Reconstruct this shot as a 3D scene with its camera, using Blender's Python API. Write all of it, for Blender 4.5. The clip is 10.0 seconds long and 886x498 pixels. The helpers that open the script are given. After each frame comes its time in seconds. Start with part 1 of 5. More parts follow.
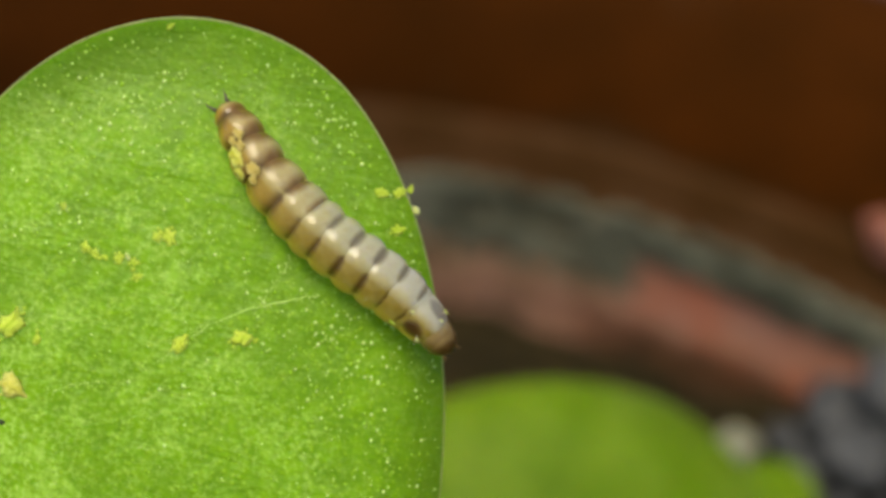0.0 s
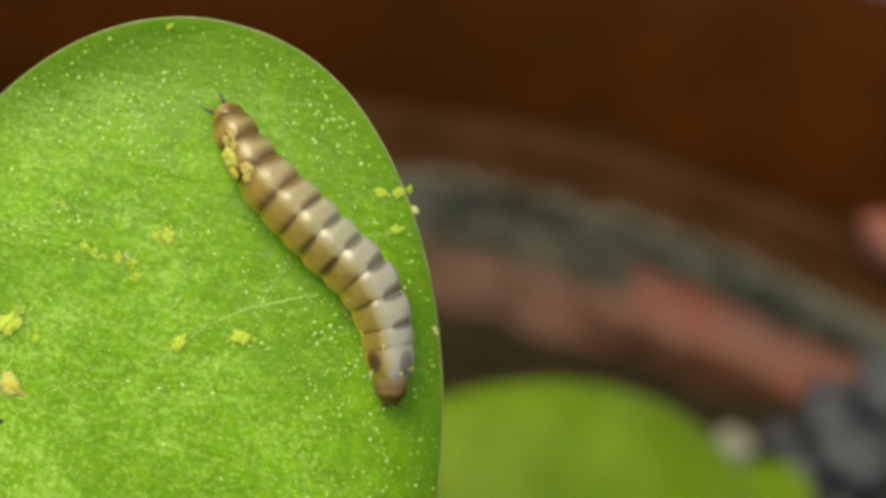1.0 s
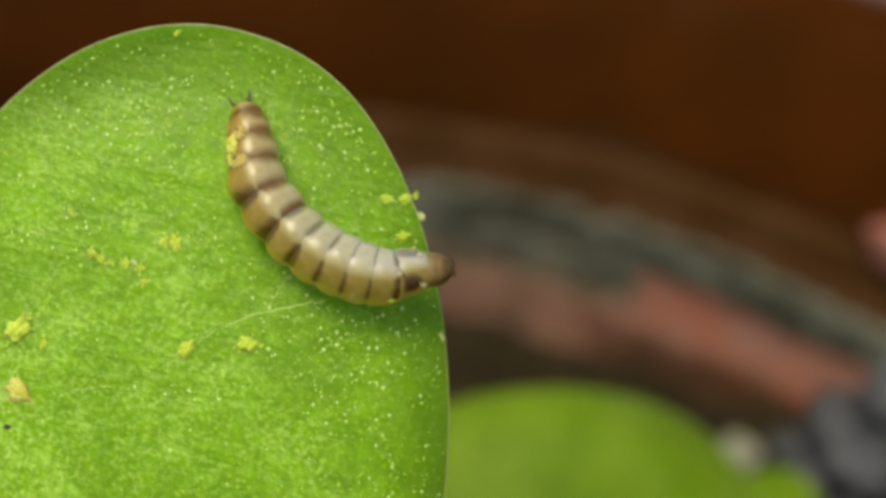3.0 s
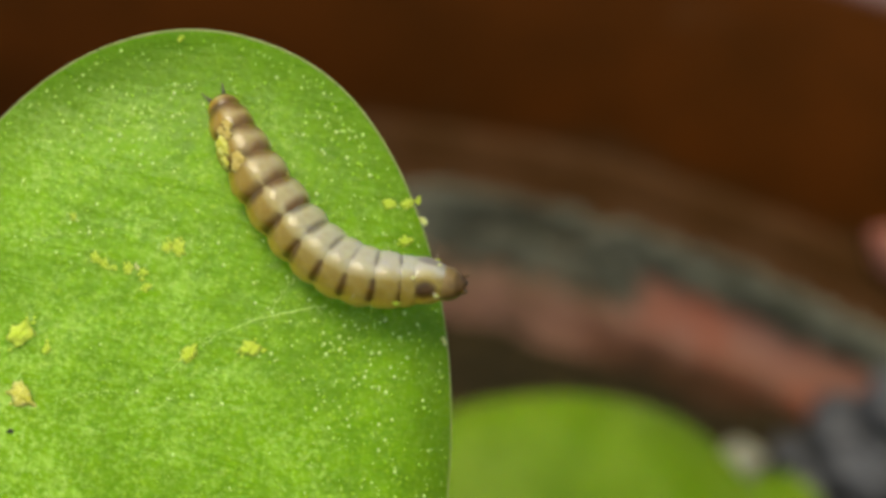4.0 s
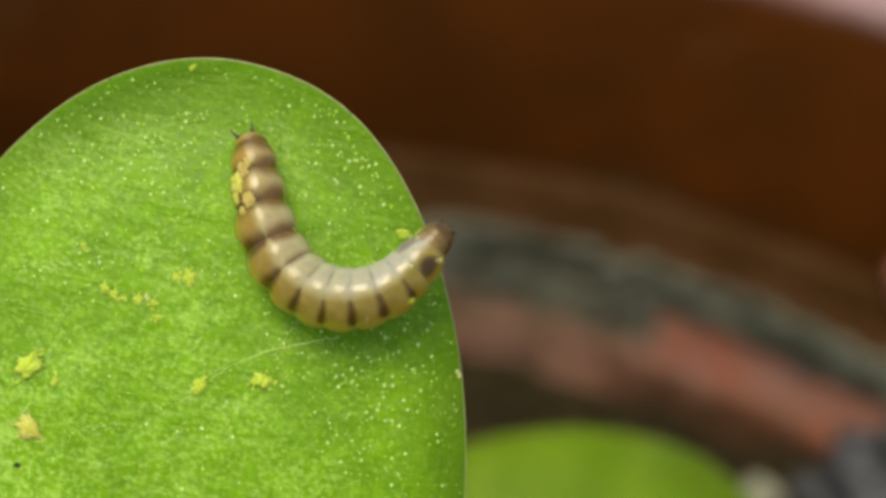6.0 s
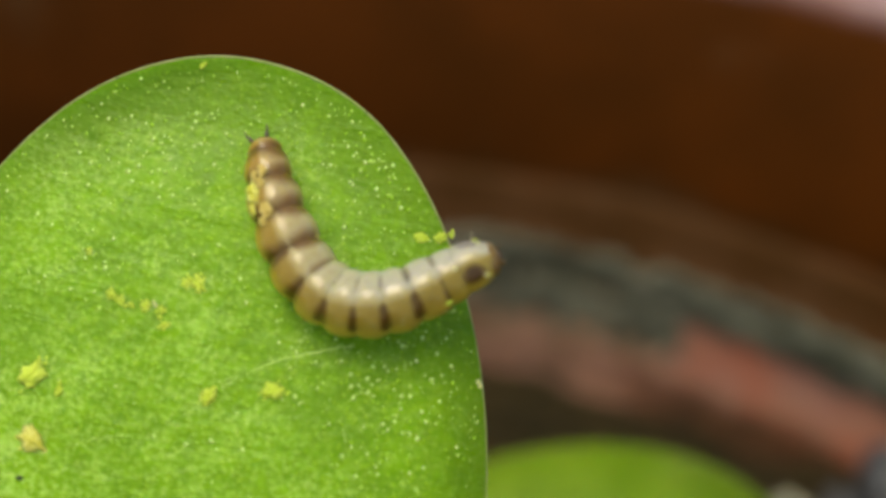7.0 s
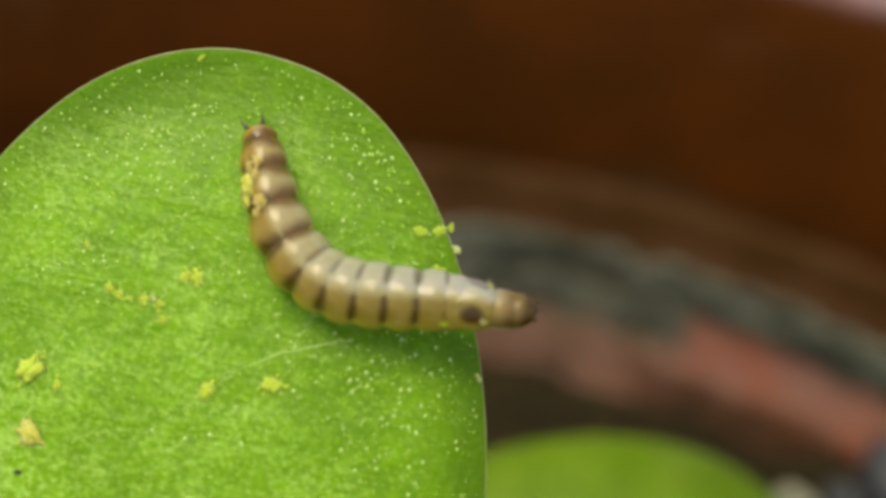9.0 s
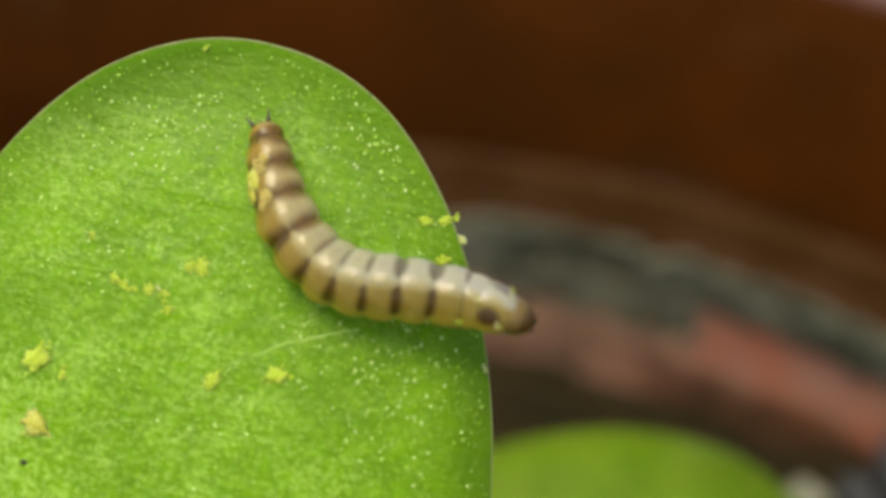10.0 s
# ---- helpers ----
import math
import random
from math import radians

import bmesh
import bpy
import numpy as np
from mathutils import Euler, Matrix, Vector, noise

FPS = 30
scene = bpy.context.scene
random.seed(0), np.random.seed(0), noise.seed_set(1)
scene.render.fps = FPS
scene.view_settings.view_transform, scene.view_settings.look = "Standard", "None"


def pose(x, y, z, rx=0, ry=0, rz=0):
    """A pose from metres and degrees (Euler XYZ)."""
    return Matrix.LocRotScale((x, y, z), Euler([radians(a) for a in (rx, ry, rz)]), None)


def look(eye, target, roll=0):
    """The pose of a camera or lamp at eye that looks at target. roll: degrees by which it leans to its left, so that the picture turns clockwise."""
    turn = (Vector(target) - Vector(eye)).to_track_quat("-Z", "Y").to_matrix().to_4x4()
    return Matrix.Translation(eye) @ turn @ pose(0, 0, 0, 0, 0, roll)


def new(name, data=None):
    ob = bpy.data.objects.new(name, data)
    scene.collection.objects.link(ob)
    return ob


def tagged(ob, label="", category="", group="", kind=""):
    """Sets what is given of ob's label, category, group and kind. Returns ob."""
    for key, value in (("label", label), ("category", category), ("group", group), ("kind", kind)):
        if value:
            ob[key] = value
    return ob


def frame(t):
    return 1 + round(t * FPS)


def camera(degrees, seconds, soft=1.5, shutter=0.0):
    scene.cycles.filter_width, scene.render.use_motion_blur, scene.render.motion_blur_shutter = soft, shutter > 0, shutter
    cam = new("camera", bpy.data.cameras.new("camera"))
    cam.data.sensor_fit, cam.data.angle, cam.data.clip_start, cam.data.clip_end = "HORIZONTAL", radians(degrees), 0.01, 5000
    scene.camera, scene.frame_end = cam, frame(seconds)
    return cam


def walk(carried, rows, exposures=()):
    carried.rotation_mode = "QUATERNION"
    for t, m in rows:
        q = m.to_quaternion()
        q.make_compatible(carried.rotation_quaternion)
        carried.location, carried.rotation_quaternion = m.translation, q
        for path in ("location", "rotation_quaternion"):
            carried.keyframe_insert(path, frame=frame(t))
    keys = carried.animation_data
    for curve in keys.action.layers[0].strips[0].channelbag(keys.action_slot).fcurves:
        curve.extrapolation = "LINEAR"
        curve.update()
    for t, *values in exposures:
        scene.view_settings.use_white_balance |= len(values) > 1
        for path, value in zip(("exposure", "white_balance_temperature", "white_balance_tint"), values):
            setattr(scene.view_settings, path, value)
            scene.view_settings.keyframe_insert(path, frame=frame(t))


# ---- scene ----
# Close view of a banded larva on a succulent leaf, in a small clay pot. Metres: the larva is about 7 mm long.
cam = camera(40, 10.0, soft=3.5)
cam.data.dof.use_dof = True
cam.data.dof.focus_distance = 0.0258
cam.data.dof.aperture_fstop = 42.0
walk(cam, [
    (0, pose(0.009992, -0.019998, 0.116507, 51.98, -0.01, -0.01)),
    (0.5, pose(0.009948, -0.020037, 0.116473, 52.01, -0.12, -0.11)),
    (1, pose(0.009913, -0.020086, 0.116488, 52.11, -0.17, -0.18)),
    (1.5, pose(0.009868, -0.020130, 0.116498, 52.29, -0.12, 0.02)),
    (2, pose(0.009840, -0.020227, 0.116425, 52.43, -0.13, 0.02)),
    (2.5, pose(0.009881, -0.020123, 0.116467, 52.43, -0.08, 0.02)),
    (4, pose(0.009919, -0.020177, 0.116516, 52.71, 0.03, 0.20)),
    (4.5, pose(0.009912, -0.020284, 0.116522, 53.39, 0.13, 0.20)),
    (5, pose(0.009966, -0.020383, 0.116574, 53.70, 0.28, 0.22)),
    (5.5, pose(0.009856, -0.020345, 0.116468, 53.98, 0.26, 0.31)),
    (6.8, pose(0.010020, -0.019136, 0.115463, 55.05, 0.98, 1.51)),
    (7, pose(0.009948, -0.019142, 0.115340, 55.15, 1.05, 1.58)),
    (7.5, pose(0.010006, -0.019165, 0.115411, 55.31, 1.09, 1.59)),
    (8, pose(0.010194, -0.019217, 0.115230, 55.52, 1.40, 1.92)),
    (8.5, pose(0.010168, -0.019070, 0.115217, 55.03, 1.39, 1.83)),
    (9, pose(0.010062, -0.019013, 0.115313, 54.73, 1.19, 1.77)),
    (9.5, pose(0.010109, -0.019066, 0.115227, 54.85, 1.21, 2.00)),
    (10, pose(0.010236, -0.018981, 0.115150, 54.53, 1.64, 2.28))],
    exposures=[(0, -0.03, 7650, 7), (10, -0.03, 7650, 7)])

# ---- sky and sun: bright haze, light mostly from overhead ----
SUN_ELEVATION, SUN_ROTATION = radians(74), radians(-138)
world = bpy.data.worlds.new("sky")
scene.world = world
world.use_nodes = True
wt = world.node_tree
sky = wt.nodes.new("ShaderNodeTexSky")
sky.sky_type = "NISHITA"
sky.sun_disc = False
sky.sun_elevation, sky.sun_rotation = SUN_ELEVATION, SUN_ROTATION
sky.dust_density, sky.air_density = 3.0, 1.0
wt.links.new(sky.outputs[0], wt.nodes["Background"].inputs[0])
wt.nodes["Background"].inputs[1].default_value = 0.15
sun = new("sun", bpy.data.lights.new("sun", "SUN"))
sun.data.energy, sun.data.angle, sun.data.color = 2.0, radians(34), (1.0, 0.95, 0.86)
sun_way = Vector((math.sin(SUN_ROTATION) * math.cos(SUN_ELEVATION), math.cos(SUN_ROTATION) * math.cos(SUN_ELEVATION), math.sin(SUN_ELEVATION)))
sun.matrix_world = look(sun_way * 2, (0, 0, 0))


# the near leaf: its pose, half width, half length and droop of the edge
LEAF = Matrix(((0.974756, 0.223275, 0.000000, 0.002830), (-0.149400, 0.652239, -0.743145, -0.003470), (-0.165926, 0.724385, 0.669131, 0.096259), (0, 0, 0, 1)))
LEAF_A, LEAF_B, LEAF_DROP = 0.006915, 0.011162, 0.000700


# ---- materials ----
class Nodes:
    """A short way to write node materials."""

    def __init__(self, name):
        self.mat = bpy.data.materials.new(name)
        self.mat.use_nodes = True
        self.tree = self.mat.node_tree
        self.out = self.tree.nodes["Principled BSDF"]
        self.coord = self.tree.nodes.new("ShaderNodeTexCoord")

    def put(self, socket, value):
        if isinstance(value, bpy.types.NodeSocket):
            self.tree.links.new(value, socket)
        elif isinstance(value, (tuple, list)) and len(value) == 3 and socket.type == "RGBA":
            socket.default_value = (*value, 1)
        else:
            socket.default_value = value

    def set(self, **values):
        for key, value in values.items():
            self.put(self.out.inputs[key.replace("_", " ")], value)
        return self

    def noise(self, scale, detail=4, rough=0.55, where=None, warp=0.0):
        node = self.tree.nodes.new("ShaderNodeTexNoise")
        self.put(node.inputs["Vector"], where or self.coord.outputs["Object"])
        for key, value in (("Scale", scale), ("Detail", detail), ("Roughness", rough), ("Distortion", warp)):
            node.inputs[key].default_value = value
        return node.outputs[0]

    def cells(self, scale, feature="F1", where=None):
        node = self.tree.nodes.new("ShaderNodeTexVoronoi")
        node.feature = feature
        self.put(node.inputs["Vector"], where or self.coord.outputs["Object"])
        node.inputs["Scale"].default_value = scale
        return node.outputs[0]

    def ramp(self, value, low, high, a=0.0, b=1.0):
        node = self.tree.nodes.new("ShaderNodeMapRange")
        node.interpolation_type = "SMOOTHSTEP"
        for i, v in enumerate((value, low, high, a, b)):
            self.put(node.inputs[i], v)
        return node.outputs[0]

    def math(self, kind, a, b=0.0):
        node = self.tree.nodes.new("ShaderNodeMath")
        node.operation = kind
        self.put(node.inputs[0], a)
        self.put(node.inputs[1], b)
        return node.outputs[0]

    def mix(self, factor, a, b):
        node = self.tree.nodes.new("ShaderNodeMix")
        node.data_type = "RGBA"
        self.put(node.inputs[0], factor)
        self.put(node.inputs[6], a)
        self.put(node.inputs[7], b)
        return node.outputs[2]

    def split(self):
        node = self.tree.nodes.new("ShaderNodeSeparateXYZ")
        self.tree.links.new(self.coord.outputs["Object"], node.inputs[0])
        return node.outputs

    def stretch(self, scale, turn=0.0):
        node = self.tree.nodes.new("ShaderNodeMapping")
        self.tree.links.new(self.coord.outputs["Object"], node.inputs[0])
        node.inputs["Rotation"].default_value = (0, 0, turn)
        node.inputs["Scale"].default_value = scale
        return node.outputs[0]

    def random(self):
        return self.tree.nodes.new("ShaderNodeObjectInfo").outputs["Random"]

    def island(self):
        return self.tree.nodes.new("ShaderNodeNewGeometry").outputs["Random Per Island"]

    def bump(self, height, distance, strength=1.0, below=None):
        node = self.tree.nodes.new("ShaderNodeBump")
        node.inputs["Strength"].default_value = strength
        node.inputs["Distance"].default_value = distance
        self.put(node.inputs["Height"], height)
        if below:
            self.put(node.inputs["Normal"], below)
        self.put(self.out.inputs["Normal"], node.outputs[0])
        return node.outputs[0]


def leaf_material(name, a, b, deep, bright, margin, pale, edge, gloss=0.25):
    """Fleshy leaf skin: cobbled cells, pale waxy drifts with sheen painted in, shade painted towards the tip and right
    margin.
    """
    m = Nodes(name)
    x, y, z = m.split()
    fine = m.noise(9000, 3, 0.6)
    tissue = m.noise(2600, 4, 0.6, warp=0.4)
    broad = m.noise(330, 3, 0.5)
    long = m.stretch((0.55, 1.5, 1.0), 0.25)
    tone = m.math("ADD", m.math("MULTIPLY", tissue, 0.55), m.math("ADD", m.math("MULTIPLY", broad, 0.45), m.math("MULTIPLY", fine, 0.16)))
    colour = m.mix(m.ramp(tone, 0.42, 0.82), deep, bright)
    cell = m.cells(6800)
    pearl = m.math("MULTIPLY", m.ramp(cell, 0.42, 0.12), m.ramp(m.noise(900, 3, 0.6), 0.36, 0.62, 0.10, 0.60))
    colour = m.mix(pearl, colour, margin)
    u, w = m.math("DIVIDE", x, a), m.math("DIVIDE", y, b)
    # pale drifts gather at the lower left, where sheen is put into the colour
    drift = m.math("ADD", m.noise(300, 4, 0.6), m.math("MULTIPLY", m.math("ADD", u, w), -0.10))
    flecks = m.math("MULTIPLY", m.ramp(m.noise(7200, 3, 0.7), 0.45, 0.68), m.ramp(drift, 0.34, 0.60, 0.25, 0.95))
    colour = m.mix(flecks, colour, m.mix(0.15, pale, (0.62, 0.82, 0.30)))
    streak = m.math("MULTIPLY", m.ramp(m.noise(2300, 4, 0.7, long, 0.6), 0.50, 0.68, 0, 0.6), m.ramp(drift, 0.38, 0.60, 0.15, 1.0))
    colour = m.mix(streak, colour, pale)
    cloud = m.math("MULTIPLY", m.ramp(m.noise(1500, 5, 0.7, None, 0.5), 0.50, 0.66, 0, 0.7), m.ramp(drift, 0.40, 0.58, 0.1, 1.0))
    colour = m.mix(cloud, colour, pale)
    hollow = m.ramp(m.noise(3400, 3, 0.65, long, 0.8), 0.56, 0.76, 0, 0.45)
    colour = m.mix(hollow, colour, deep)
    # shade of the margin turning away, painted in at the tip and right side
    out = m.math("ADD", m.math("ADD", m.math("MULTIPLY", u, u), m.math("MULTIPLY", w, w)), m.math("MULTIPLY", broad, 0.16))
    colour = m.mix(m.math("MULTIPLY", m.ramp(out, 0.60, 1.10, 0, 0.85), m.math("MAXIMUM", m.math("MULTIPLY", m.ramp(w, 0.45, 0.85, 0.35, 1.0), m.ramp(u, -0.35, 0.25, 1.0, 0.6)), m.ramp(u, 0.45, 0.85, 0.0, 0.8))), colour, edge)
    m.set(Base_Color=colour, Roughness=m.ramp(tissue, 0.3, 0.7, 0.40, 0.56), Subsurface_Weight=0.55,
          Subsurface_Radius=(0.6, 1.0, 0.12), Subsurface_Scale=0.0013, Specular_IOR_Level=gloss)
    low = m.bump(m.ramp(cell, 0.0, 0.6, 1.0, 0.0), 0.00003, 0.35)
    low = m.bump(m.noise(1700, 3, 0.55, long, 0.5), 0.00008, 0.5, low)
    low = m.bump(m.noise(800, 3, 0.6, long, 0.8), 0.00020, 0.45, low)
    m.bump(tissue, 0.00003, 0.4, low)
    return m.mat


def papilla_material():
    """Glistening papillae: some clear and green, some white, with the glint put into the colour."""
    m = Nodes("papilla_glint")
    m.set(Base_Color=m.mix(m.ramp(m.island(), 0.15, 0.95), (0.29, 0.56, 0.03), (0.60, 0.86, 0.26)), Roughness=0.16, Subsurface_Weight=0.2,
          Subsurface_Radius=(0.6, 1.0, 0.3), Subsurface_Scale=0.0001, Coat_Weight=0.5, Coat_Roughness=0.05)
    return m.mat


def plain(name, colour, other, scale, rough, depth=0.0, sss=0.0, per_piece=False, spec=0.5, bump_scale=None):
    m = Nodes(name)
    grain = m.noise(scale, 5, 0.6)
    mixed = m.mix(m.ramp(grain, 0.3, 0.7), colour, other)
    if per_piece:
        mixed = m.mix(m.math("MULTIPLY", m.random(), 0.5), mixed, other)
    m.set(Base_Color=mixed, Roughness=m.ramp(grain, 0.3, 0.7, rough - 0.08, rough + 0.08), Specular_IOR_Level=spec)
    if sss:
        m.set(Subsurface_Weight=sss, Subsurface_Radius=(1.0, 0.8, 0.4), Subsurface_Scale=0.0002)
    if depth:
        m.bump(m.noise(bump_scale or scale * 2, 5, 0.6), depth)
    return m.mat


def larva_material(name, half, spot=False, brown=0.0, pale=0.0):
    """Translucent skin with light put into its colour: cool pale sky on the back, amber glow on the flank; a dash above
    and below the ridge at each joint.
    half: half the segment's length. brown: how far the dashes join into full brown bands, as they do near the tail."""
    m = Nodes(name)
    x, y, z = m.split()
    wobble = m.math("MULTIPLY", m.math("SUBTRACT", m.noise(3200, 3), 0.5), 0.00012)
    turn = m.math("ARCTAN2", m.math("ADD", y, wobble), z)
    angle = m.math("ABSOLUTE", turn)
    place = m.math("ABSOLUTE", m.math("ADD", x, wobble))
    # skin: sky light painted on the back, ridge highlight, warm flank, clear fringe along the belly
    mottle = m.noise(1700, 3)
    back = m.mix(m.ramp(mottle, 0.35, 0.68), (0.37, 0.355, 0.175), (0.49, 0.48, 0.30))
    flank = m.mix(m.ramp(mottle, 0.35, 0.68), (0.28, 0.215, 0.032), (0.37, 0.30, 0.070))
    # whitish sky sheen painted on the backs of the front segments
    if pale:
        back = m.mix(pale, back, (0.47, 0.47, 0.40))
    if brown:
        back = m.mix(min(1.0, brown * 1.1), back, (0.46, 0.350, 0.140))
        flank = m.mix(min(1.0, brown * 0.9), flank, (0.40, 0.240, 0.026))
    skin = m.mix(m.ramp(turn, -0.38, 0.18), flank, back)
    ridge = m.math("MULTIPLY", m.ramp(m.math("ABSOLUTE", m.math("ADD", turn, 0.08)), 0.30, 0.02), m.ramp(place, half * 0.85, half * 0.2))
    skin = m.mix(m.math("MULTIPLY", ridge, 0.4), skin, (0.46, 0.41, 0.17))
    skin = m.mix(m.ramp(m.noise(5200, 3), 0.52, 0.75, 0, 0.22 + brown * 0.3), skin, (0.33, 0.22, 0.10))
    skin = m.mix(m.ramp(turn, -0.80, -1.35, 0, 0.85 - brown * 0.3), skin, (0.50, 0.37, 0.045))
    # dashes: widest in their middle, tapering to both ends
    joint = half - 0.00007
    wide = joint * (0.52 + brown * 0.60)
    low = m.math("DIVIDE", m.math("ADD", turn, 0.72), 0.68 + brown * 0.22)
    low = m.ramp(m.math("MULTIPLY", low, low), 1.0, 0.15, 0, 1)
    high = m.math("DIVIDE", m.math("SUBTRACT", turn, 0.74), 0.72 + brown * 0.35)
    high = m.ramp(m.math("MULTIPLY", high, high), 1.0, 0.15, 0, 1)
    body = m.math("ADD", m.math("MULTIPLY", m.math("MAXIMUM", low, high), 1.0), m.ramp(angle, 1.45, 1.0, 0, 0.10 + brown * 0.95))
    body = m.math("MINIMUM", body, 1.0)
    reach = m.math("MULTIPLY", body, m.ramp(turn, 0.0, 0.7, wide, wide * (1.1 + brown * 0.3)))
    start = m.math("SUBTRACT", joint * 1.04, reach)
    edge = m.math("DIVIDE", m.math("SUBTRACT", place, start), wide * (0.85 + brown * 0.2))
    mask = m.math("MULTIPLY", m.ramp(edge, 0.0, 1.0), m.ramp(body, 0.05, 0.45))
    # ink greyer above the ridge, to go with the sky light painted there
    ink = m.mix(m.ramp(turn, -0.15, 0.35), (0.085, 0.042, 0.002), (0.165, 0.142, 0.090) if brown < 0.2 else (0.155, 0.074, 0.011))
    colour = m.mix(m.math("MULTIPLY", mask, 0.12 if spot else 0.92), skin, ink)
    if spot:
        dx = m.math("DIVIDE", m.math("ADD", x, 0.00004), 0.00025)
        da = m.math("DIVIDE", m.math("ADD", turn, 0.80), 0.42)
        far = m.math("ADD", m.math("MULTIPLY", dx, dx), m.math("MULTIPLY", da, da))
        colour = m.mix(m.ramp(far, 1.55, 0.15, 0, 0.95), colour, (0.060, 0.027, 0.004))
        # upper spot painted greyer than the lower one, with the sky's sheen in it
        dx = m.math("DIVIDE", m.math("SUBTRACT", x, 0.00005), 0.00032)
        da = m.math("DIVIDE", m.math("SUBTRACT", turn, 0.85), 0.48)
        far = m.math("ADD", m.math("MULTIPLY", dx, dx), m.math("MULTIPLY", da, da))
        colour = m.mix(m.ramp(far, 1.2, 0.3, 0, 0.75), colour, (0.14, 0.125, 0.115))
    m.set(Base_Color=colour, Roughness=0.42, Subsurface_Weight=0.55, Subsurface_Radius=(1.0, 0.75, 0.2), Subsurface_Scale=0.00030,
          Specular_IOR_Level=0.22, Coat_Weight=0.75, Coat_Roughness=0.06)
    wrinkle = m.noise(3000, 3, 0.6, m.stretch((2.6, 0.6, 0.6)), 0.3)
    low = m.bump(m.noise(6500, 3), 0.00004, 0.6)
    low = m.bump(wrinkle, 0.00007, 0.4, low)
    m.bump(m.noise(2600, 2), 0.00005, 0.4, low)
    return m.mat


def head_material():
    """Brown capsule, darkest at the mouth, fading to the colour of the neck behind."""
    m = Nodes("head_brown")
    x, y, z = m.split()
    mottle = m.noise(4500, 3)
    back = m.mix(m.ramp(mottle, 0.35, 0.65), (0.21, 0.140, 0.036), (0.16, 0.098, 0.020))
    mouth = m.mix(m.ramp(mottle, 0.35, 0.65), (0.080, 0.044, 0.008), (0.13, 0.074, 0.014))
    place = m.math("ADD", x, m.math("MULTIPLY", m.math("SUBTRACT", mottle, 0.5), 0.0003))
    m.set(Base_Color=m.mix(m.ramp(place, -0.00010, 0.00016), back, mouth), Roughness=0.33, Subsurface_Weight=0.2, Subsurface_Radius=(1.0, 0.7, 0.3), Subsurface_Scale=0.0002, Specular_IOR_Level=0.55)
    m.bump(m.noise(6000, 3), 0.00002, 0.6)
    return m.mat


def collar_material():
    """Amber like the flank behind, browner towards the head."""
    m = Nodes("larva_collar")
    x, y, z = m.split()
    mottle = m.noise(3000, 3)
    place = m.math("ADD", x, m.math("MULTIPLY", m.math("SUBTRACT", mottle, 0.5), 0.0003))
    # cooler on the upper side: sky light painted in, as on the segments
    amber = m.mix(m.ramp(m.math("ARCTAN2", y, z), -0.2, 0.4), (0.33, 0.235, 0.065), (0.36, 0.31, 0.17))
    m.set(Base_Color=m.mix(m.ramp(place, -0.00022, 0.00014), amber, (0.18, 0.115, 0.028)), Roughness=0.38, Subsurface_Weight=0.5,
          Subsurface_Radius=(1.0, 0.7, 0.2), Subsurface_Scale=0.00025, Coat_Weight=0.3, Coat_Roughness=0.15)
    m.bump(m.noise(5000, 3), 0.00003, 0.5)
    return m.mat


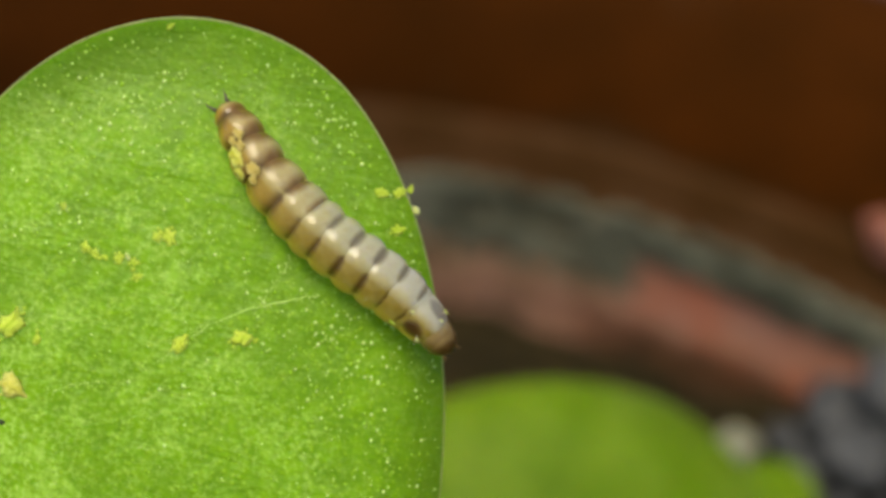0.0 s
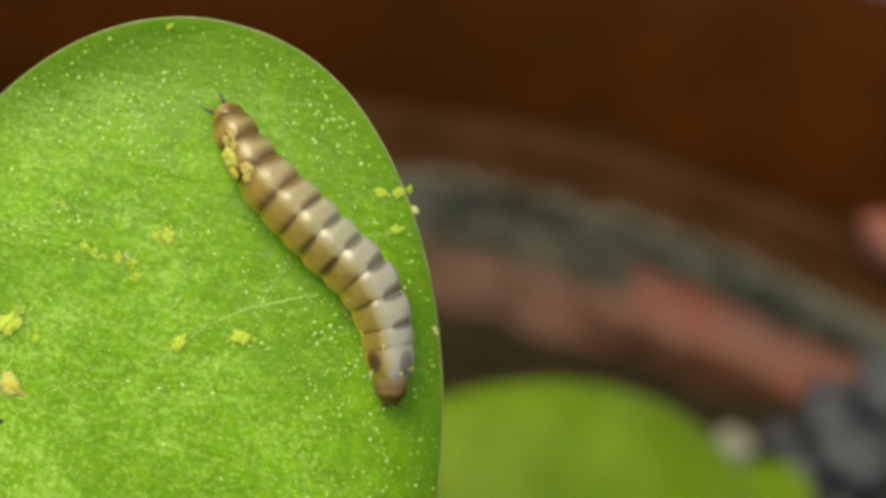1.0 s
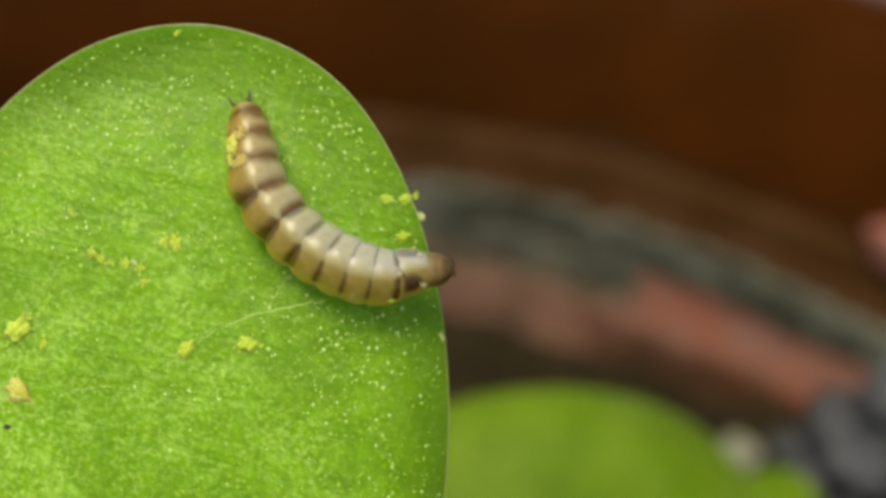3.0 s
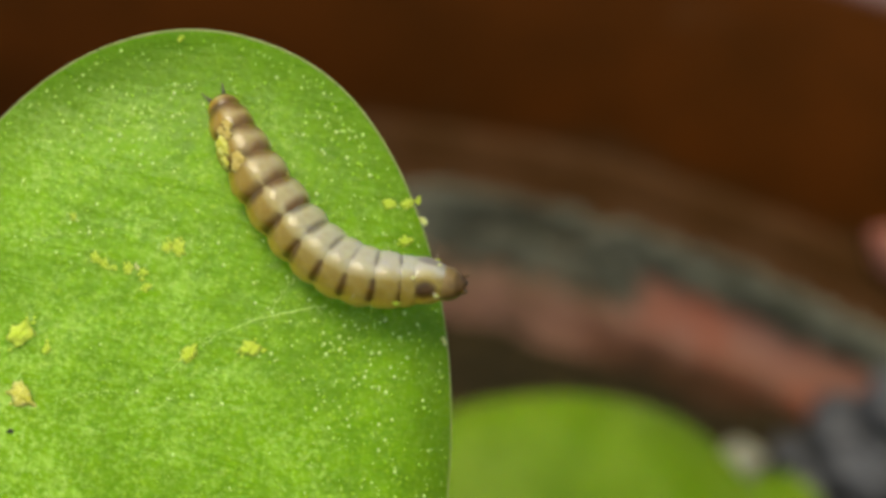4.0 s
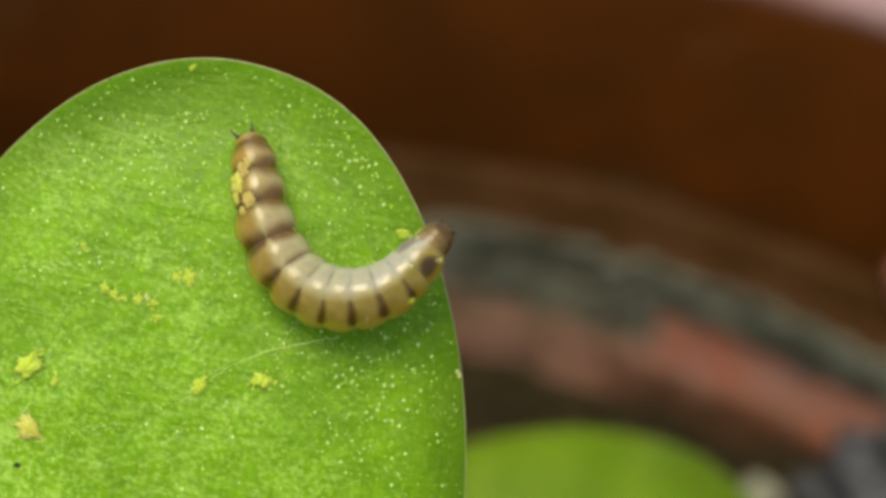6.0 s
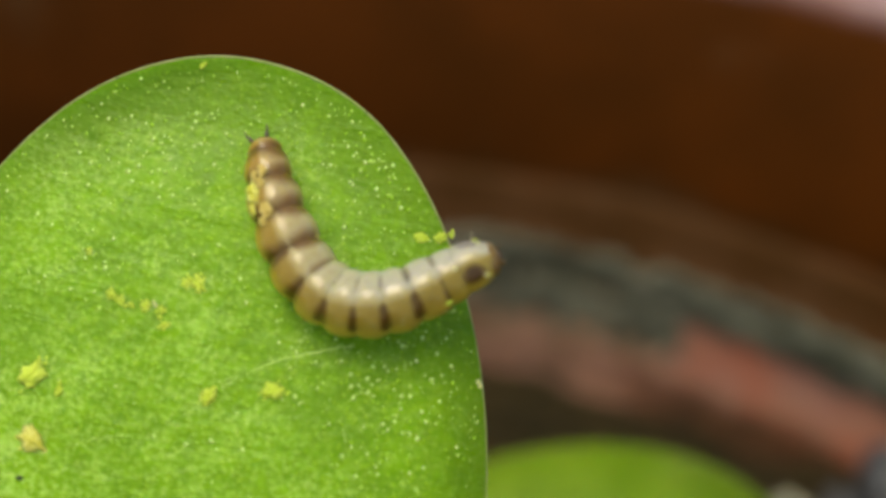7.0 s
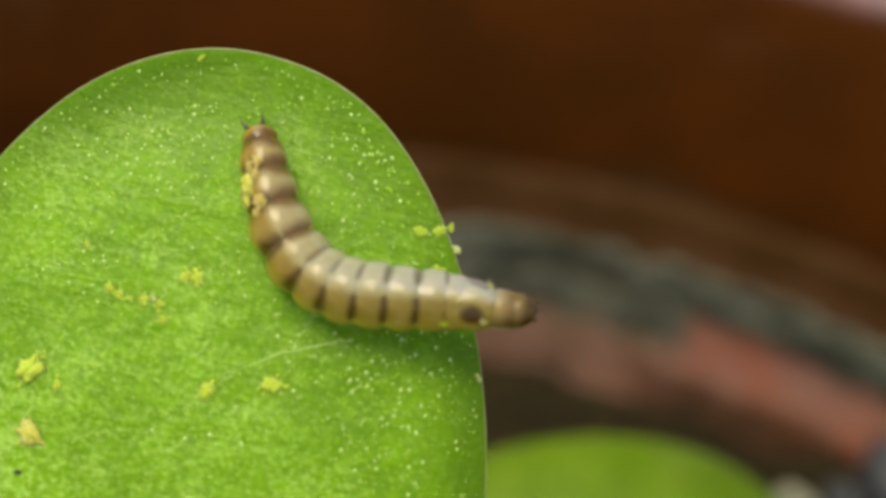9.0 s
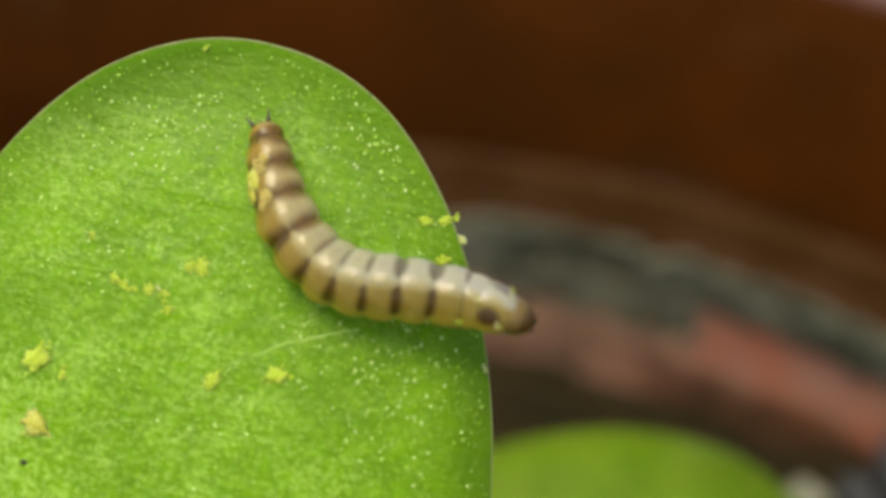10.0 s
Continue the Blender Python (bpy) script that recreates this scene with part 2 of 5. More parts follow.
def pot_material():
    """Clay pot: dark glazed upper wall, bare red clay with a bloom of salts below, stained brown, darker just above the
    soil.
    """
    m = Nodes("pot_clay")
    x, y, z = m.split()
    edge = m.math("ADD", z, m.math("MULTIPLY", m.math("SUBTRACT", m.noise(160, 4), 0.5), 0.0032))
    glaze = m.mix(m.ramp(m.noise(140, 5), 0.3, 0.7), (0.066, 0.0195, 0.0018), (0.095, 0.026, 0.0026))
    clay = m.mix(m.ramp(m.noise(210, 4), 0.35, 0.66), (0.58, 0.205, 0.125), (0.50, 0.265, 0.205))
    turn = m.math("ADD", m.math("ARCTAN2", y, x), m.math("MULTIPLY", m.math("SUBTRACT", m.noise(130, 4), 0.5), 0.35))
    stain = m.ramp(turn, 0.97, 1.20)
    clay = m.mix(m.math("MULTIPLY", stain, 0.92), clay, m.mix(m.ramp(m.noise(260, 4), 0.35, 0.66), (0.19, 0.12, 0.082), (0.46, 0.27, 0.21)))
    wear = m.ramp(m.noise(95, 3), 0.62, 0.74, 0, 0.35)
    glaze = m.mix(wear, glaze, (0.12, 0.07, 0.03))
    # lip: lavender sky light on the flat rim top, put into the clay colour
    lip = m.mix(m.ramp(m.noise(300, 4), 0.3, 0.7), (0.33, 0.19, 0.17), (0.40, 0.27, 0.27))
    algae = m.mix(m.ramp(m.noise(190, 4), 0.38, 0.66), (0.065, 0.066, 0.036), (0.165, 0.162, 0.108))
    bloom = m.math("MULTIPLY", m.ramp(m.math("ADD", edge, m.math("MULTIPLY", stain, 0.0020)), 0.0692, 0.0706), m.ramp(m.noise(120, 3), 0.25, 0.42))
    clay = m.mix(bloom, clay, algae)
    # duller brown round the ledge, toned down in colour against the light it catches
    dull_band = m.mix(m.ramp(m.noise(240, 4), 0.35, 0.66), (0.050, 0.023, 0.005), (0.076, 0.038, 0.014))
    glaze = m.mix(m.ramp(edge, 0.0766, 0.0784, 0.85, 0.0), glaze, dull_band)
    pink = m.math("MULTIPLY", m.ramp(m.noise(430, 4, 0.6), 0.42, 0.62, 0, 0.75), m.ramp(edge, 0.0706, 0.0684))
    clay = m.mix(pink, clay, (0.54, 0.29, 0.20))
    # clay turns dark brown below an uneven height just above the soil
    mottled = m.math("ADD", z, m.math("MULTIPLY", m.math("SUBTRACT", m.noise(330, 4, 0.6), 0.5), 0.0034))
    clay = m.mix(m.math("MULTIPLY", m.ramp(mottled, 0.0659, 0.0641, 0, 0.9), m.ramp(stain, 0.0, 1.0, 1.0, 0.3)), clay, m.mix(m.ramp(m.noise(300, 3), 0.4, 0.6), (0.040, 0.028, 0.010), (0.085, 0.042, 0.016)))
    colour = m.mix(m.ramp(edge, 0.0714, 0.0731), clay, glaze)
    brim = m.math("ADD", z, m.math("MULTIPLY", m.math("SUBTRACT", m.noise(220, 3), 0.5), 0.0008))
    colour = m.mix(m.ramp(brim, 0.0897, 0.0912), colour, lip)
    m.set(Base_Color=colour, Roughness=0.6, Specular_IOR_Level=0.07)
    m.bump(m.noise(900, 5, 0.65), 0.0003, 0.7)
    return m.mat


def soil_material():
    m = Nodes("soil")
    grain = m.noise(700, 6, 0.7)
    m.set(Base_Color=m.mix(m.ramp(grain, 0.35, 0.7), (0.013, 0.012, 0.004), (0.058, 0.042, 0.014)), Roughness=0.9, Specular_IOR_Level=0.2)
    m.bump(m.noise(1500, 5, 0.7), 0.0006)
    return m.mat


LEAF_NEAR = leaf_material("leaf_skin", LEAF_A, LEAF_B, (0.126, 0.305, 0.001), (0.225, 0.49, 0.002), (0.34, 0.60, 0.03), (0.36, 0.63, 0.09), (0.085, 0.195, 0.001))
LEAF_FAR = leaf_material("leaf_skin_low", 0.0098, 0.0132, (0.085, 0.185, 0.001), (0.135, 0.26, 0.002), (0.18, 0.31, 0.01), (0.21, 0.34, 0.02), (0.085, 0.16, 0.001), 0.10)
LEAF_EDGE = plain("leaf_margin", (0.22, 0.33, 0.06), (0.36, 0.40, 0.16), 3000, 0.45, sss=0.3)
STALK = plain("stalk_green", (0.14, 0.25, 0.03), (0.22, 0.30, 0.06), 1800, 0.5, 0.00005, 0.2)
PAPILLA = papilla_material()
VEIN = plain("vein_pale", (0.50, 0.72, 0.20), (0.34, 0.60, 0.07), 9000, 0.5)
POLLEN = plain("pollen_yellow", (0.45, 0.65, 0.02), (0.60, 0.78, 0.09), 6000, 0.75, 0.00003, 0.5, True)
POLLEN_GOLD = plain("pollen_gold", (0.58, 0.58, 0.05), (0.72, 0.72, 0.17), 6000, 0.75, 0.00003, 0.5)
POLLEN_PALE = plain("pollen_pale", (0.72, 0.80, 0.20), (0.80, 0.86, 0.34), 6000, 0.7, 0.00003, 0.5)
POLLEN_DULL = plain("pollen_dull", (0.52, 0.40, 0.08), (0.64, 0.53, 0.17), 6000, 0.75, 0.00003, 0.2)
HORN = plain("horn_dark", (0.040, 0.036, 0.016), (0.085, 0.075, 0.035), 6000, 0.35)
HEAD = head_material()
COLLAR = collar_material()
BRISTLE = plain("bristle_pale", (0.50, 0.44, 0.28), (0.62, 0.56, 0.38), 6000, 0.4)
SPECK = plain("dirt_dark", (0.02, 0.03, 0.01), (0.05, 0.06, 0.02), 6000, 0.8, 0.00003)
POT = pot_material()
SOIL = soil_material()
CRUST = plain("crust_grey_green", (0.048, 0.056, 0.034), (0.195, 0.205, 0.150), 330, 0.85, 0.0003)
CRUST_PALE = plain("crust_pale", (0.18, 0.17, 0.11), (0.27, 0.26, 0.19), 500, 0.85, 0.0003)
CRUST_BROWN = plain("crust_brown", (0.10, 0.068, 0.030), (0.52, 0.32, 0.20), 460, 0.85, 0.0003)
CHIP = plain("clay_red", (0.30, 0.10, 0.065), (0.36, 0.16, 0.12), 500, 0.8, 0.0003)
PEBBLE = plain("pebble_grey", (0.015, 0.019, 0.024), (0.105, 0.115, 0.125), 520, 0.6, 0.0002, per_piece=True)
PERLITE = plain("perlite_white", (0.25, 0.27, 0.19), (0.42, 0.44, 0.34), 600, 0.85, 0.0003)
GROUND = plain("ground_concrete", (0.38, 0.32, 0.38), (0.46, 0.41, 0.46), 40, 0.85, 0.002)


# ---- helpers for meshes ----
def mesh_from(name, verts, faces, material, smooth=True):
    me = bpy.data.meshes.new(name)
    me.from_pydata([tuple(v) for v in verts], [], faces)
    me.materials.append(material)
    me.polygons.foreach_set("use_smooth", [smooth] * len(me.polygons))
    me.update()
    return me


def part(name, me, parent, m=None, label="", kind=""):
    ob = new(name, me)
    ob.parent = parent
    if m is not None:
        ob.matrix_basis = m
    return tagged(ob, label=label, kind=kind)


def thing(name, me, m, label, category, group="", kind=""):
    ob = new(name, me)
    ob.matrix_basis = m
    return tagged(ob, label, category, group, kind)


def lathe(profile, steps, close=False):
    """Verts and faces of a profile of (radius, height) turned round z."""
    verts, faces = [], []
    for r, h in profile:
        for k in range(steps):
            a = 2 * math.pi * k / steps
            verts.append((r * math.cos(a), r * math.sin(a), h))
    rows = len(profile)
    for i in range(rows - 1 + (1 if close else 0)):
        j = (i + 1) % rows
        for k in range(steps):
            n = (k + 1) % steps
            faces.append((i * steps + k, i * steps + n, j * steps + n, j * steps + k))
    return verts, faces


def ico(level):
    bm = bmesh.new()
    bmesh.ops.create_icosphere(bm, subdivisions=level, radius=1)
    verts = [v.co.copy() for v in bm.verts]
    faces = [tuple(v.index for v in f.verts) for f in bm.faces]
    bm.free()
    return verts, faces


ICO1, ICO2, ICO3, ICO4 = ico(1), ico(2), ico(3), ico(4)


def lump(seed, size, flat=0.7, rough=0.3, base=None):
    """One uneven lump as (verts, faces)."""
    bv, bf = base or ICO2
    rnd = random.Random(seed)
    off = Vector((rnd.uniform(-50, 50), rnd.uniform(-50, 50), rnd.uniform(-50, 50)))
    sx, sy = rnd.uniform(0.8, 1.25), rnd.uniform(0.8, 1.25)
    verts = []
    for v in bv:
        k = 1 + rough * noise.noise(v * 1.3 + off) * 1.6 + rough * 0.5 * noise.noise(v * 3.1 + off)
        verts.append(Vector((v.x * sx, v.y * sy, v.z * flat)) * (k * size))
    return verts, bf


def cluster(seed, size, knobs, spread=1.0, flat=0.6):
    """A low crumbly heap lying on z = 0, one closed mesh with a lobed outline."""
    rnd = random.Random(seed)
    off = Vector((rnd.uniform(-50, 50), rnd.uniform(-50, 50), 0))
    fine = 1.6 + 0.16 * knobs
    base, faces = ICO4 if size > 0.0001 else ICO3
    verts = []
    for v in base:
        lobes = 1 + 0.55 * spread * noise.noise(Vector((v.x, v.y, 0)) * 1.7 + off) + 0.45 * noise.noise(v * fine + off)
        grain = 0.16 * abs(noise.noise(v * fine * 2.1 + off)) + 0.08 * noise.noise(v * 9 + off)
        k = size * (0.64 * lobes + grain)
        verts.append(Vector((v.x * k * 1.2, v.y * k * 0.85, v.z * k * flat * 0.38 + size * flat * 0.06)))
    return verts, faces


def crumbs(parent, seed, size, count, spread, meshes):
    """Single grains on and round a heap, each a part of it."""
    rnd = random.Random(seed)
    for _ in range(count):
        a, r = rnd.uniform(0, 6.283), size * rnd.uniform(0.45, 0.85 + 0.25 * spread)
        s = rnd.uniform(0.6, 1.0)
        part("pollen_grain", rnd.choice(meshes), parent, Matrix.Translation((r * math.cos(a) * 1.2, r * math.sin(a) * 0.8, 0.000012)) @ Matrix.Diagonal((s, s, s, 1)))


def tube(points, radii, sides=8):
    """A tapered round rod along points, closed at both ends."""
    verts, faces = [], []
    pts = [Vector(p) for p in points]
    for i, p in enumerate(pts):
        t = (pts[min(i + 1, len(pts) - 1)] - pts[max(i - 1, 0)]).normalized()
        a = t.orthogonal().normalized()
        b = t.cross(a)
        for k in range(sides):
            w = 2 * math.pi * k / sides
            verts.append(p + (a * math.cos(w) + b * math.sin(w)) * radii[i])
    for i in range(len(pts) - 1):
        for k in range(sides):
            n = (k + 1) % sides
            faces.append((i * sides + k, i * sides + n, (i + 1) * sides + n, (i + 1) * sides + k))
    faces.append(tuple(range(sides))[::-1])
    faces.append(tuple(range((len(pts) - 1) * sides, len(pts) * sides)))
    return verts, faces


# ---- ground, pot and soil ----
gv, gf = [], []
N = 24
for i in range(N + 1):
    for j in range(N + 1):
        gx, gy = (2 * i / N - 1), (2 * j / N - 1)
        gv.append((gx * abs(gx) ** 3 * 300, gy * abs(gy) ** 3 * 300, 0))
for i in range(N):
    for j in range(N):
        gf.append((i * (N + 1) + j, (i + 1) * (N + 1) + j, (i + 1) * (N + 1) + j + 1, i * (N + 1) + j + 1))
thing("ground", mesh_from("ground", gv, gf, GROUND), Matrix(), "pale grey concrete ground round the pot", "ground", kind="structure")

pot = new("clay_pot")
tagged(pot, "small red clay pot with a dark stained inner wall", "pot")


def pot_part(name, profile, label, close=True):
    verts, faces = lathe(profile, 160, close)
    verts = [Vector(v) * (1 + 0.004 * noise.noise(Vector(v) * 90)) for v in verts]
    part(name, mesh_from(name, verts, faces, POT), pot, None, label)


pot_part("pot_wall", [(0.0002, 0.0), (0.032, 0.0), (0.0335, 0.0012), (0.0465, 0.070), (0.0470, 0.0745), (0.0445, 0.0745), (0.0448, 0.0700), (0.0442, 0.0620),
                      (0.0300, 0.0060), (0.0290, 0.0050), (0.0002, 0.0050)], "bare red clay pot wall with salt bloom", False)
pot_part("pot_rim", [(0.0470, 0.0712), (0.0505, 0.0718), (0.0512, 0.0728), (0.0529, 0.0902), (0.0525, 0.0914), (0.0513, 0.0919), (0.0481, 0.0919), (0.0469, 0.0915),
                     (0.0463, 0.0904), (0.0457, 0.0772), (0.0456, 0.0765), (0.0470, 0.0755)], "thick dark brown pot rim with a paler lip")
pot_part("pot_ledge", [(0.0469, 0.0772), (0.0455, 0.0768), (0.0449, 0.0752), (0.0446, 0.0740), (0.0447, 0.0732), (0.0469, 0.0730)], "narrow ledge inside the pot")

SOIL_Z = 0.0632
sv, sf = [], []
RINGS, STEPS = 60, 120
for i in range(RINGS):
    r = 0.0438 * (i + 0.3) / (RINGS - 0.7)
    for k in range(STEPS):
        a = 2 * math.pi * k / STEPS
        p = Vector((r * math.cos(a), r * math.sin(a), 0))
        h = 0.0022 * noise.noise(p * 160) + 0.0012 * noise.noise(p * 480) - 0.0003 + 0.0075 * math.exp(-((p.x - 0.0345) ** 2 + (p.y - 0.0245) ** 2) / (2 * 0.0046 ** 2))
        sv.append((p.x, p.y, SOIL_Z + h))
for i in range(RINGS - 1):
    for k in range(STEPS):
        n = (k + 1) % STEPS
        sf.append((i * STEPS + k, i * STEPS + n, (i + 1) * STEPS + n, (i + 1) * STEPS + k))
thing("soil", mesh_from("soil", sv, sf, SOIL), Matrix(), "dark damp crumbly potting soil in the pot", "soil", kind="structure")


def crust(seed, count, low, high, a0, a1, size, material, name, label):
    """Many small crumbs stuck to the inner wall between two heights, in one mesh."""
    rnd = random.Random(seed)
    verts, faces = [], []
    for i in range(count):
        a, z = rnd.uniform(a0, a1), rnd.uniform(low, high)
        if noise.noise(Vector((a * 7, z * 420, seed))) < -0.22:
            continue
        s = size * rnd.uniform(0.5, 1.2)
        bv, bf = lump(seed * 977 + i, s, 0.22, 0.4, ICO1)
        turn = Matrix.Rotation(a, 3, "Z") @ Matrix.Rotation(math.pi / 2, 3, "Y")
        o = Vector((0.0446 * math.cos(a), 0.0446 * math.sin(a), z))
        n = len(verts)
        verts += [turn @ v + o for v in bv]
        faces += [tuple(k + n for k in f) for f in bf]
    return thing(name, mesh_from(name, verts, faces, material), Matrix(), label, "mineral crust", kind="stuff")


crust(5, 3400, 0.0669, 0.0727, radians(61), radians(200), 0.00075, CRUST, "mineral_crust", "grey-green mineral and algae crust on the pot wall")
crust(9, 1900, 0.0702, 0.0726, radians(-40), radians(61), 0.0007, CRUST, "mineral_crust", "thin grey-green algae crust above red clay")
crust(6, 260, 0.0694, 0.0720, radians(-40), radians(200), 0.0005, CRUST_PALE, "salt_crust", "pale salt bloom on the pot wall")
crust(7, 2400, 0.0625, 0.0674, radians(62), radians(150), 0.0008, CRUST_BROWN, "clay_crust", "brownish pink crust on the lower pot wall")


# ---- the plant ----
def smooth(v):
    v = min(max(v, 0.0), 1.0)
    return v * v * (3 - 2 * v)


def leaf_bend(u, w, drop):
    """The leaf's arch: it falls away to the sides, and the tip turns up into a shallow lip."""
    rho = math.hypot(u, w)
    up = w / max(rho, 1e-6)
    lip = max(0.0, rho - 0.84) / 0.16
    roll = max(0.0, rho - 0.80) / 0.20
    return drop * (-min(rho, 1.0) ** 4 + 0.66 * lip ** 2 * smooth((up - 0.62) / 0.30) - 0.52 * roll ** 2 * smooth((0.78 - up) / 0.40))


def lip_pull(u, w, drop):
    """How far the turned-up lip shortens the leaf."""
    rho = math.hypot(u, w)
    lip = max(0.0, rho - 0.84) / 0.16
    return 0.21 * drop * lip ** 2 * smooth((w / max(rho, 1e-6) - 0.52) / 0.30) * smooth((0.45 - u) / 0.45)


def blade(a, b, drop, thick, rings, steps, seed, relief):
    """Top skin, margin and underside of one fleshy oval leaf, in its own frame: length along y, top towards z."""
    def top(u, w):
        rho = math.hypot(u, w)
        p = Vector((u * a, w * b, 0))
        bend = leaf_bend(u, w, drop)
        lumps = relief * (noise.noise(p * 700 + Vector((seed, 0, 0))) + 1.6 * noise.noise(p * 300 + Vector((seed, 5, 0))) + 0.5 * noise.noise(p * 1900 + Vector((0, seed, 0))) + 0.22 * noise.noise(p * 4600))
        return bend + lumps * (1 - rho ** 6)
    verts, faces = [(0, 0, top(0, 0))], []
    for i in range(1, rings + 1):
        rho = 1 - (1 - i / rings) ** 1.25
        for k in range(steps):
            t = 2 * math.pi * k / steps
            ragged = 1 + (0.0012 * noise.noise(Vector((math.cos(t) * 26, math.sin(t) * 26, seed))) if i == rings else 0)
            u, w = rho * math.cos(t) * ragged, rho * math.sin(t) * ragged
            verts.append((u * a, w * b - lip_pull(u, w, drop), top(u, w)))
    for k in range(steps):
        faces.append((0, 1 + k, 1 + (k + 1) % steps))
    for i in range(rings - 1):
        for k in range(steps):
            n = (k + 1) % steps
            p, q = 1 + i * steps, 1 + (i + 1) * steps
            faces.append((p + k, q + k, q + n, p + n))
    last = 1 + (rings - 1) * steps
    inner = len(verts)
    for i, (rr, dz) in enumerate(((1.003, -0.12), (1.001, -0.35), (0.985, -0.62), (0.93, -0.85), (0.7, -1.0), (0.3, -1.0))):
        for k in range(steps):
            t = 2 * math.pi * k / steps
            u, w = rr * math.cos(t), rr * math.sin(t)
            verts.append((u * a, w * b - lip_pull(u, w, drop), leaf_bend(u, w, drop) + thick * dz))
        start = inner + i * steps
        prev = last if i == 0 else start - steps
        for k in range(steps):
            n = (k + 1) % steps
            faces.append((prev + k, start + k, start + n, prev + n))
    faces.append(tuple(inner + 5 * steps + k for k in range(steps))[::-1])
    return verts, faces, top


def leaf(parent, m, a, b, drop, thick, material, rings, steps, seed, label, relief):
    verts, faces, top = blade(a, b, drop, thick, rings, steps, seed, relief)
    ob = part("leaf", mesh_from("leaf", verts, faces, material), parent, m, label)
    mv, mf = [], []
    rim = 0.000017
    for k in range(240):
        t = 2 * math.pi * k / 240
        for j in range(5):
            w = 2 * math.pi * j / 5
            rr = 1 + rim / a * math.cos(w)
            mv.append((a * rr * math.cos(t), b * rr * math.sin(t) - lip_pull(math.cos(t), math.sin(t), drop), leaf_bend(math.cos(t), math.sin(t), drop) + rim * math.sin(w) - rim * 0.4))
    for k in range(240):
        for j in range(5):
            mf.append((k * 5 + j, ((k + 1) % 240) * 5 + j, ((k + 1) % 240) * 5 + (j + 1) % 5, k * 5 + (j + 1) % 5))
    part("leaf_margin", mesh_from("leaf_margin", mv, mf, LEAF_EDGE), ob, None, "thin pale translucent leaf margin")
    return ob, top


plant = new("leafy_plant")
tagged(plant, "small green plant with fleshy oval leaves in the pot", "plant")
plant.matrix_basis = pose(0.002, -0.008, SOIL_Z - 0.001)
to_plant = plant.matrix_basis.inverted()
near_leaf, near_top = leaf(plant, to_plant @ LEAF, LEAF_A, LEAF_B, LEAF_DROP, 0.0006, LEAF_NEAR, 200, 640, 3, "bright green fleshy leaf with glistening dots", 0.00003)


def on_leaf(x, y):
    return Vector((x, y - lip_pull(x / LEAF_A, y / LEAF_B, LEAF_DROP), near_top(x / LEAF_A, y / LEAF_B)))


# glistening papillae, thicker towards the tip and the edge
rnd = random.Random(11)
wv, wf = [], []
for i in range(6200):
    t, r = rnd.uniform(0, 6.283), math.sqrt(rnd.random()) * 0.985
    x, y = LEAF_A * r * math.cos(t), LEAF_B * r * math.sin(t)
    thick = 0.28 + 0.55 * noise.noise(Vector((x, y, 0)) * 420) + 0.35 * (r - 0.4) + 60 * x - (0.22 if y < 0.0065 and x < 0.002 else 0)
    if rnd.random() > thick or y < -0.004:
        continue
    s = rnd.choice((0.000014, 0.000018, 0.000020, 0.000024, 0.000030, 0.000036, 0.000046))
    bv, bf = ICO1
    n = len(wv)
    o = on_leaf(x, y)
    wv += [Vector((v.x * s, v.y * s, v.z * s * 0.5)) + o for v in bv]
    wf += [tuple(k + n for k in f) for f in bf]
# denser patches of larger white papillae that stand for bright glints
PATCHES = ((3300, 8900, 1100, 1500, 95), (-1500, 9000, 1700, 900, 60), (-2400, 6700, 900, 1100, 30), (4300, 3200, 1250, 1500, 80), (3000, 10300, 900, 500, 25))
for cx, cy, wx, wy, count in PATCHES:
    for i in range(count):
        x = (cx + rnd.gauss(0, 0.55) * wx) * 1e-6
        y = (cy + rnd.gauss(0, 0.55) * wy) * 1e-6
        y = round(y / 0.00016) * 0.00016 + rnd.gauss(0, 0.000035) + 0.25 * x
        if math.hypot(x / LEAF_A, y / LEAF_B) > 0.97:
            continue
        s = rnd.choice((0.000030, 0.000034, 0.000040, 0.000050))
        bv, bf = ICO1
        n = len(wv)
        o = on_leaf(x, y)
        wv += [Vector((v.x * s, v.y * s * 1.25, v.z * s * 0.6)) + o for v in bv]
        wf += [tuple(k + n for k in f) for f in bf]
for i in range(60):
    t = radians(25 + 130 * (i + rnd.uniform(-0.9, 0.9)) / 60)
    r = 0.968 + rnd.uniform(-0.012, 0.010)
    s = rnd.choice((0.000016, 0.000022, 0.000028))
    bv, bf = ICO1
    n = len(wv)
    o = on_leaf(LEAF_A * r * math.cos(t), LEAF_B * r * math.sin(t))
    wv += [Vector((v.x * s, v.y * s * 1.5, v.z * s * 0.6)) + o for v in bv]
    wf += [tuple(k + n for k in f) for f in bf]
part("papillae", mesh_from("papillae", wv, wf, PAPILLA), near_leaf, None, "glistening pale dots on the leaf skin", "stuff")

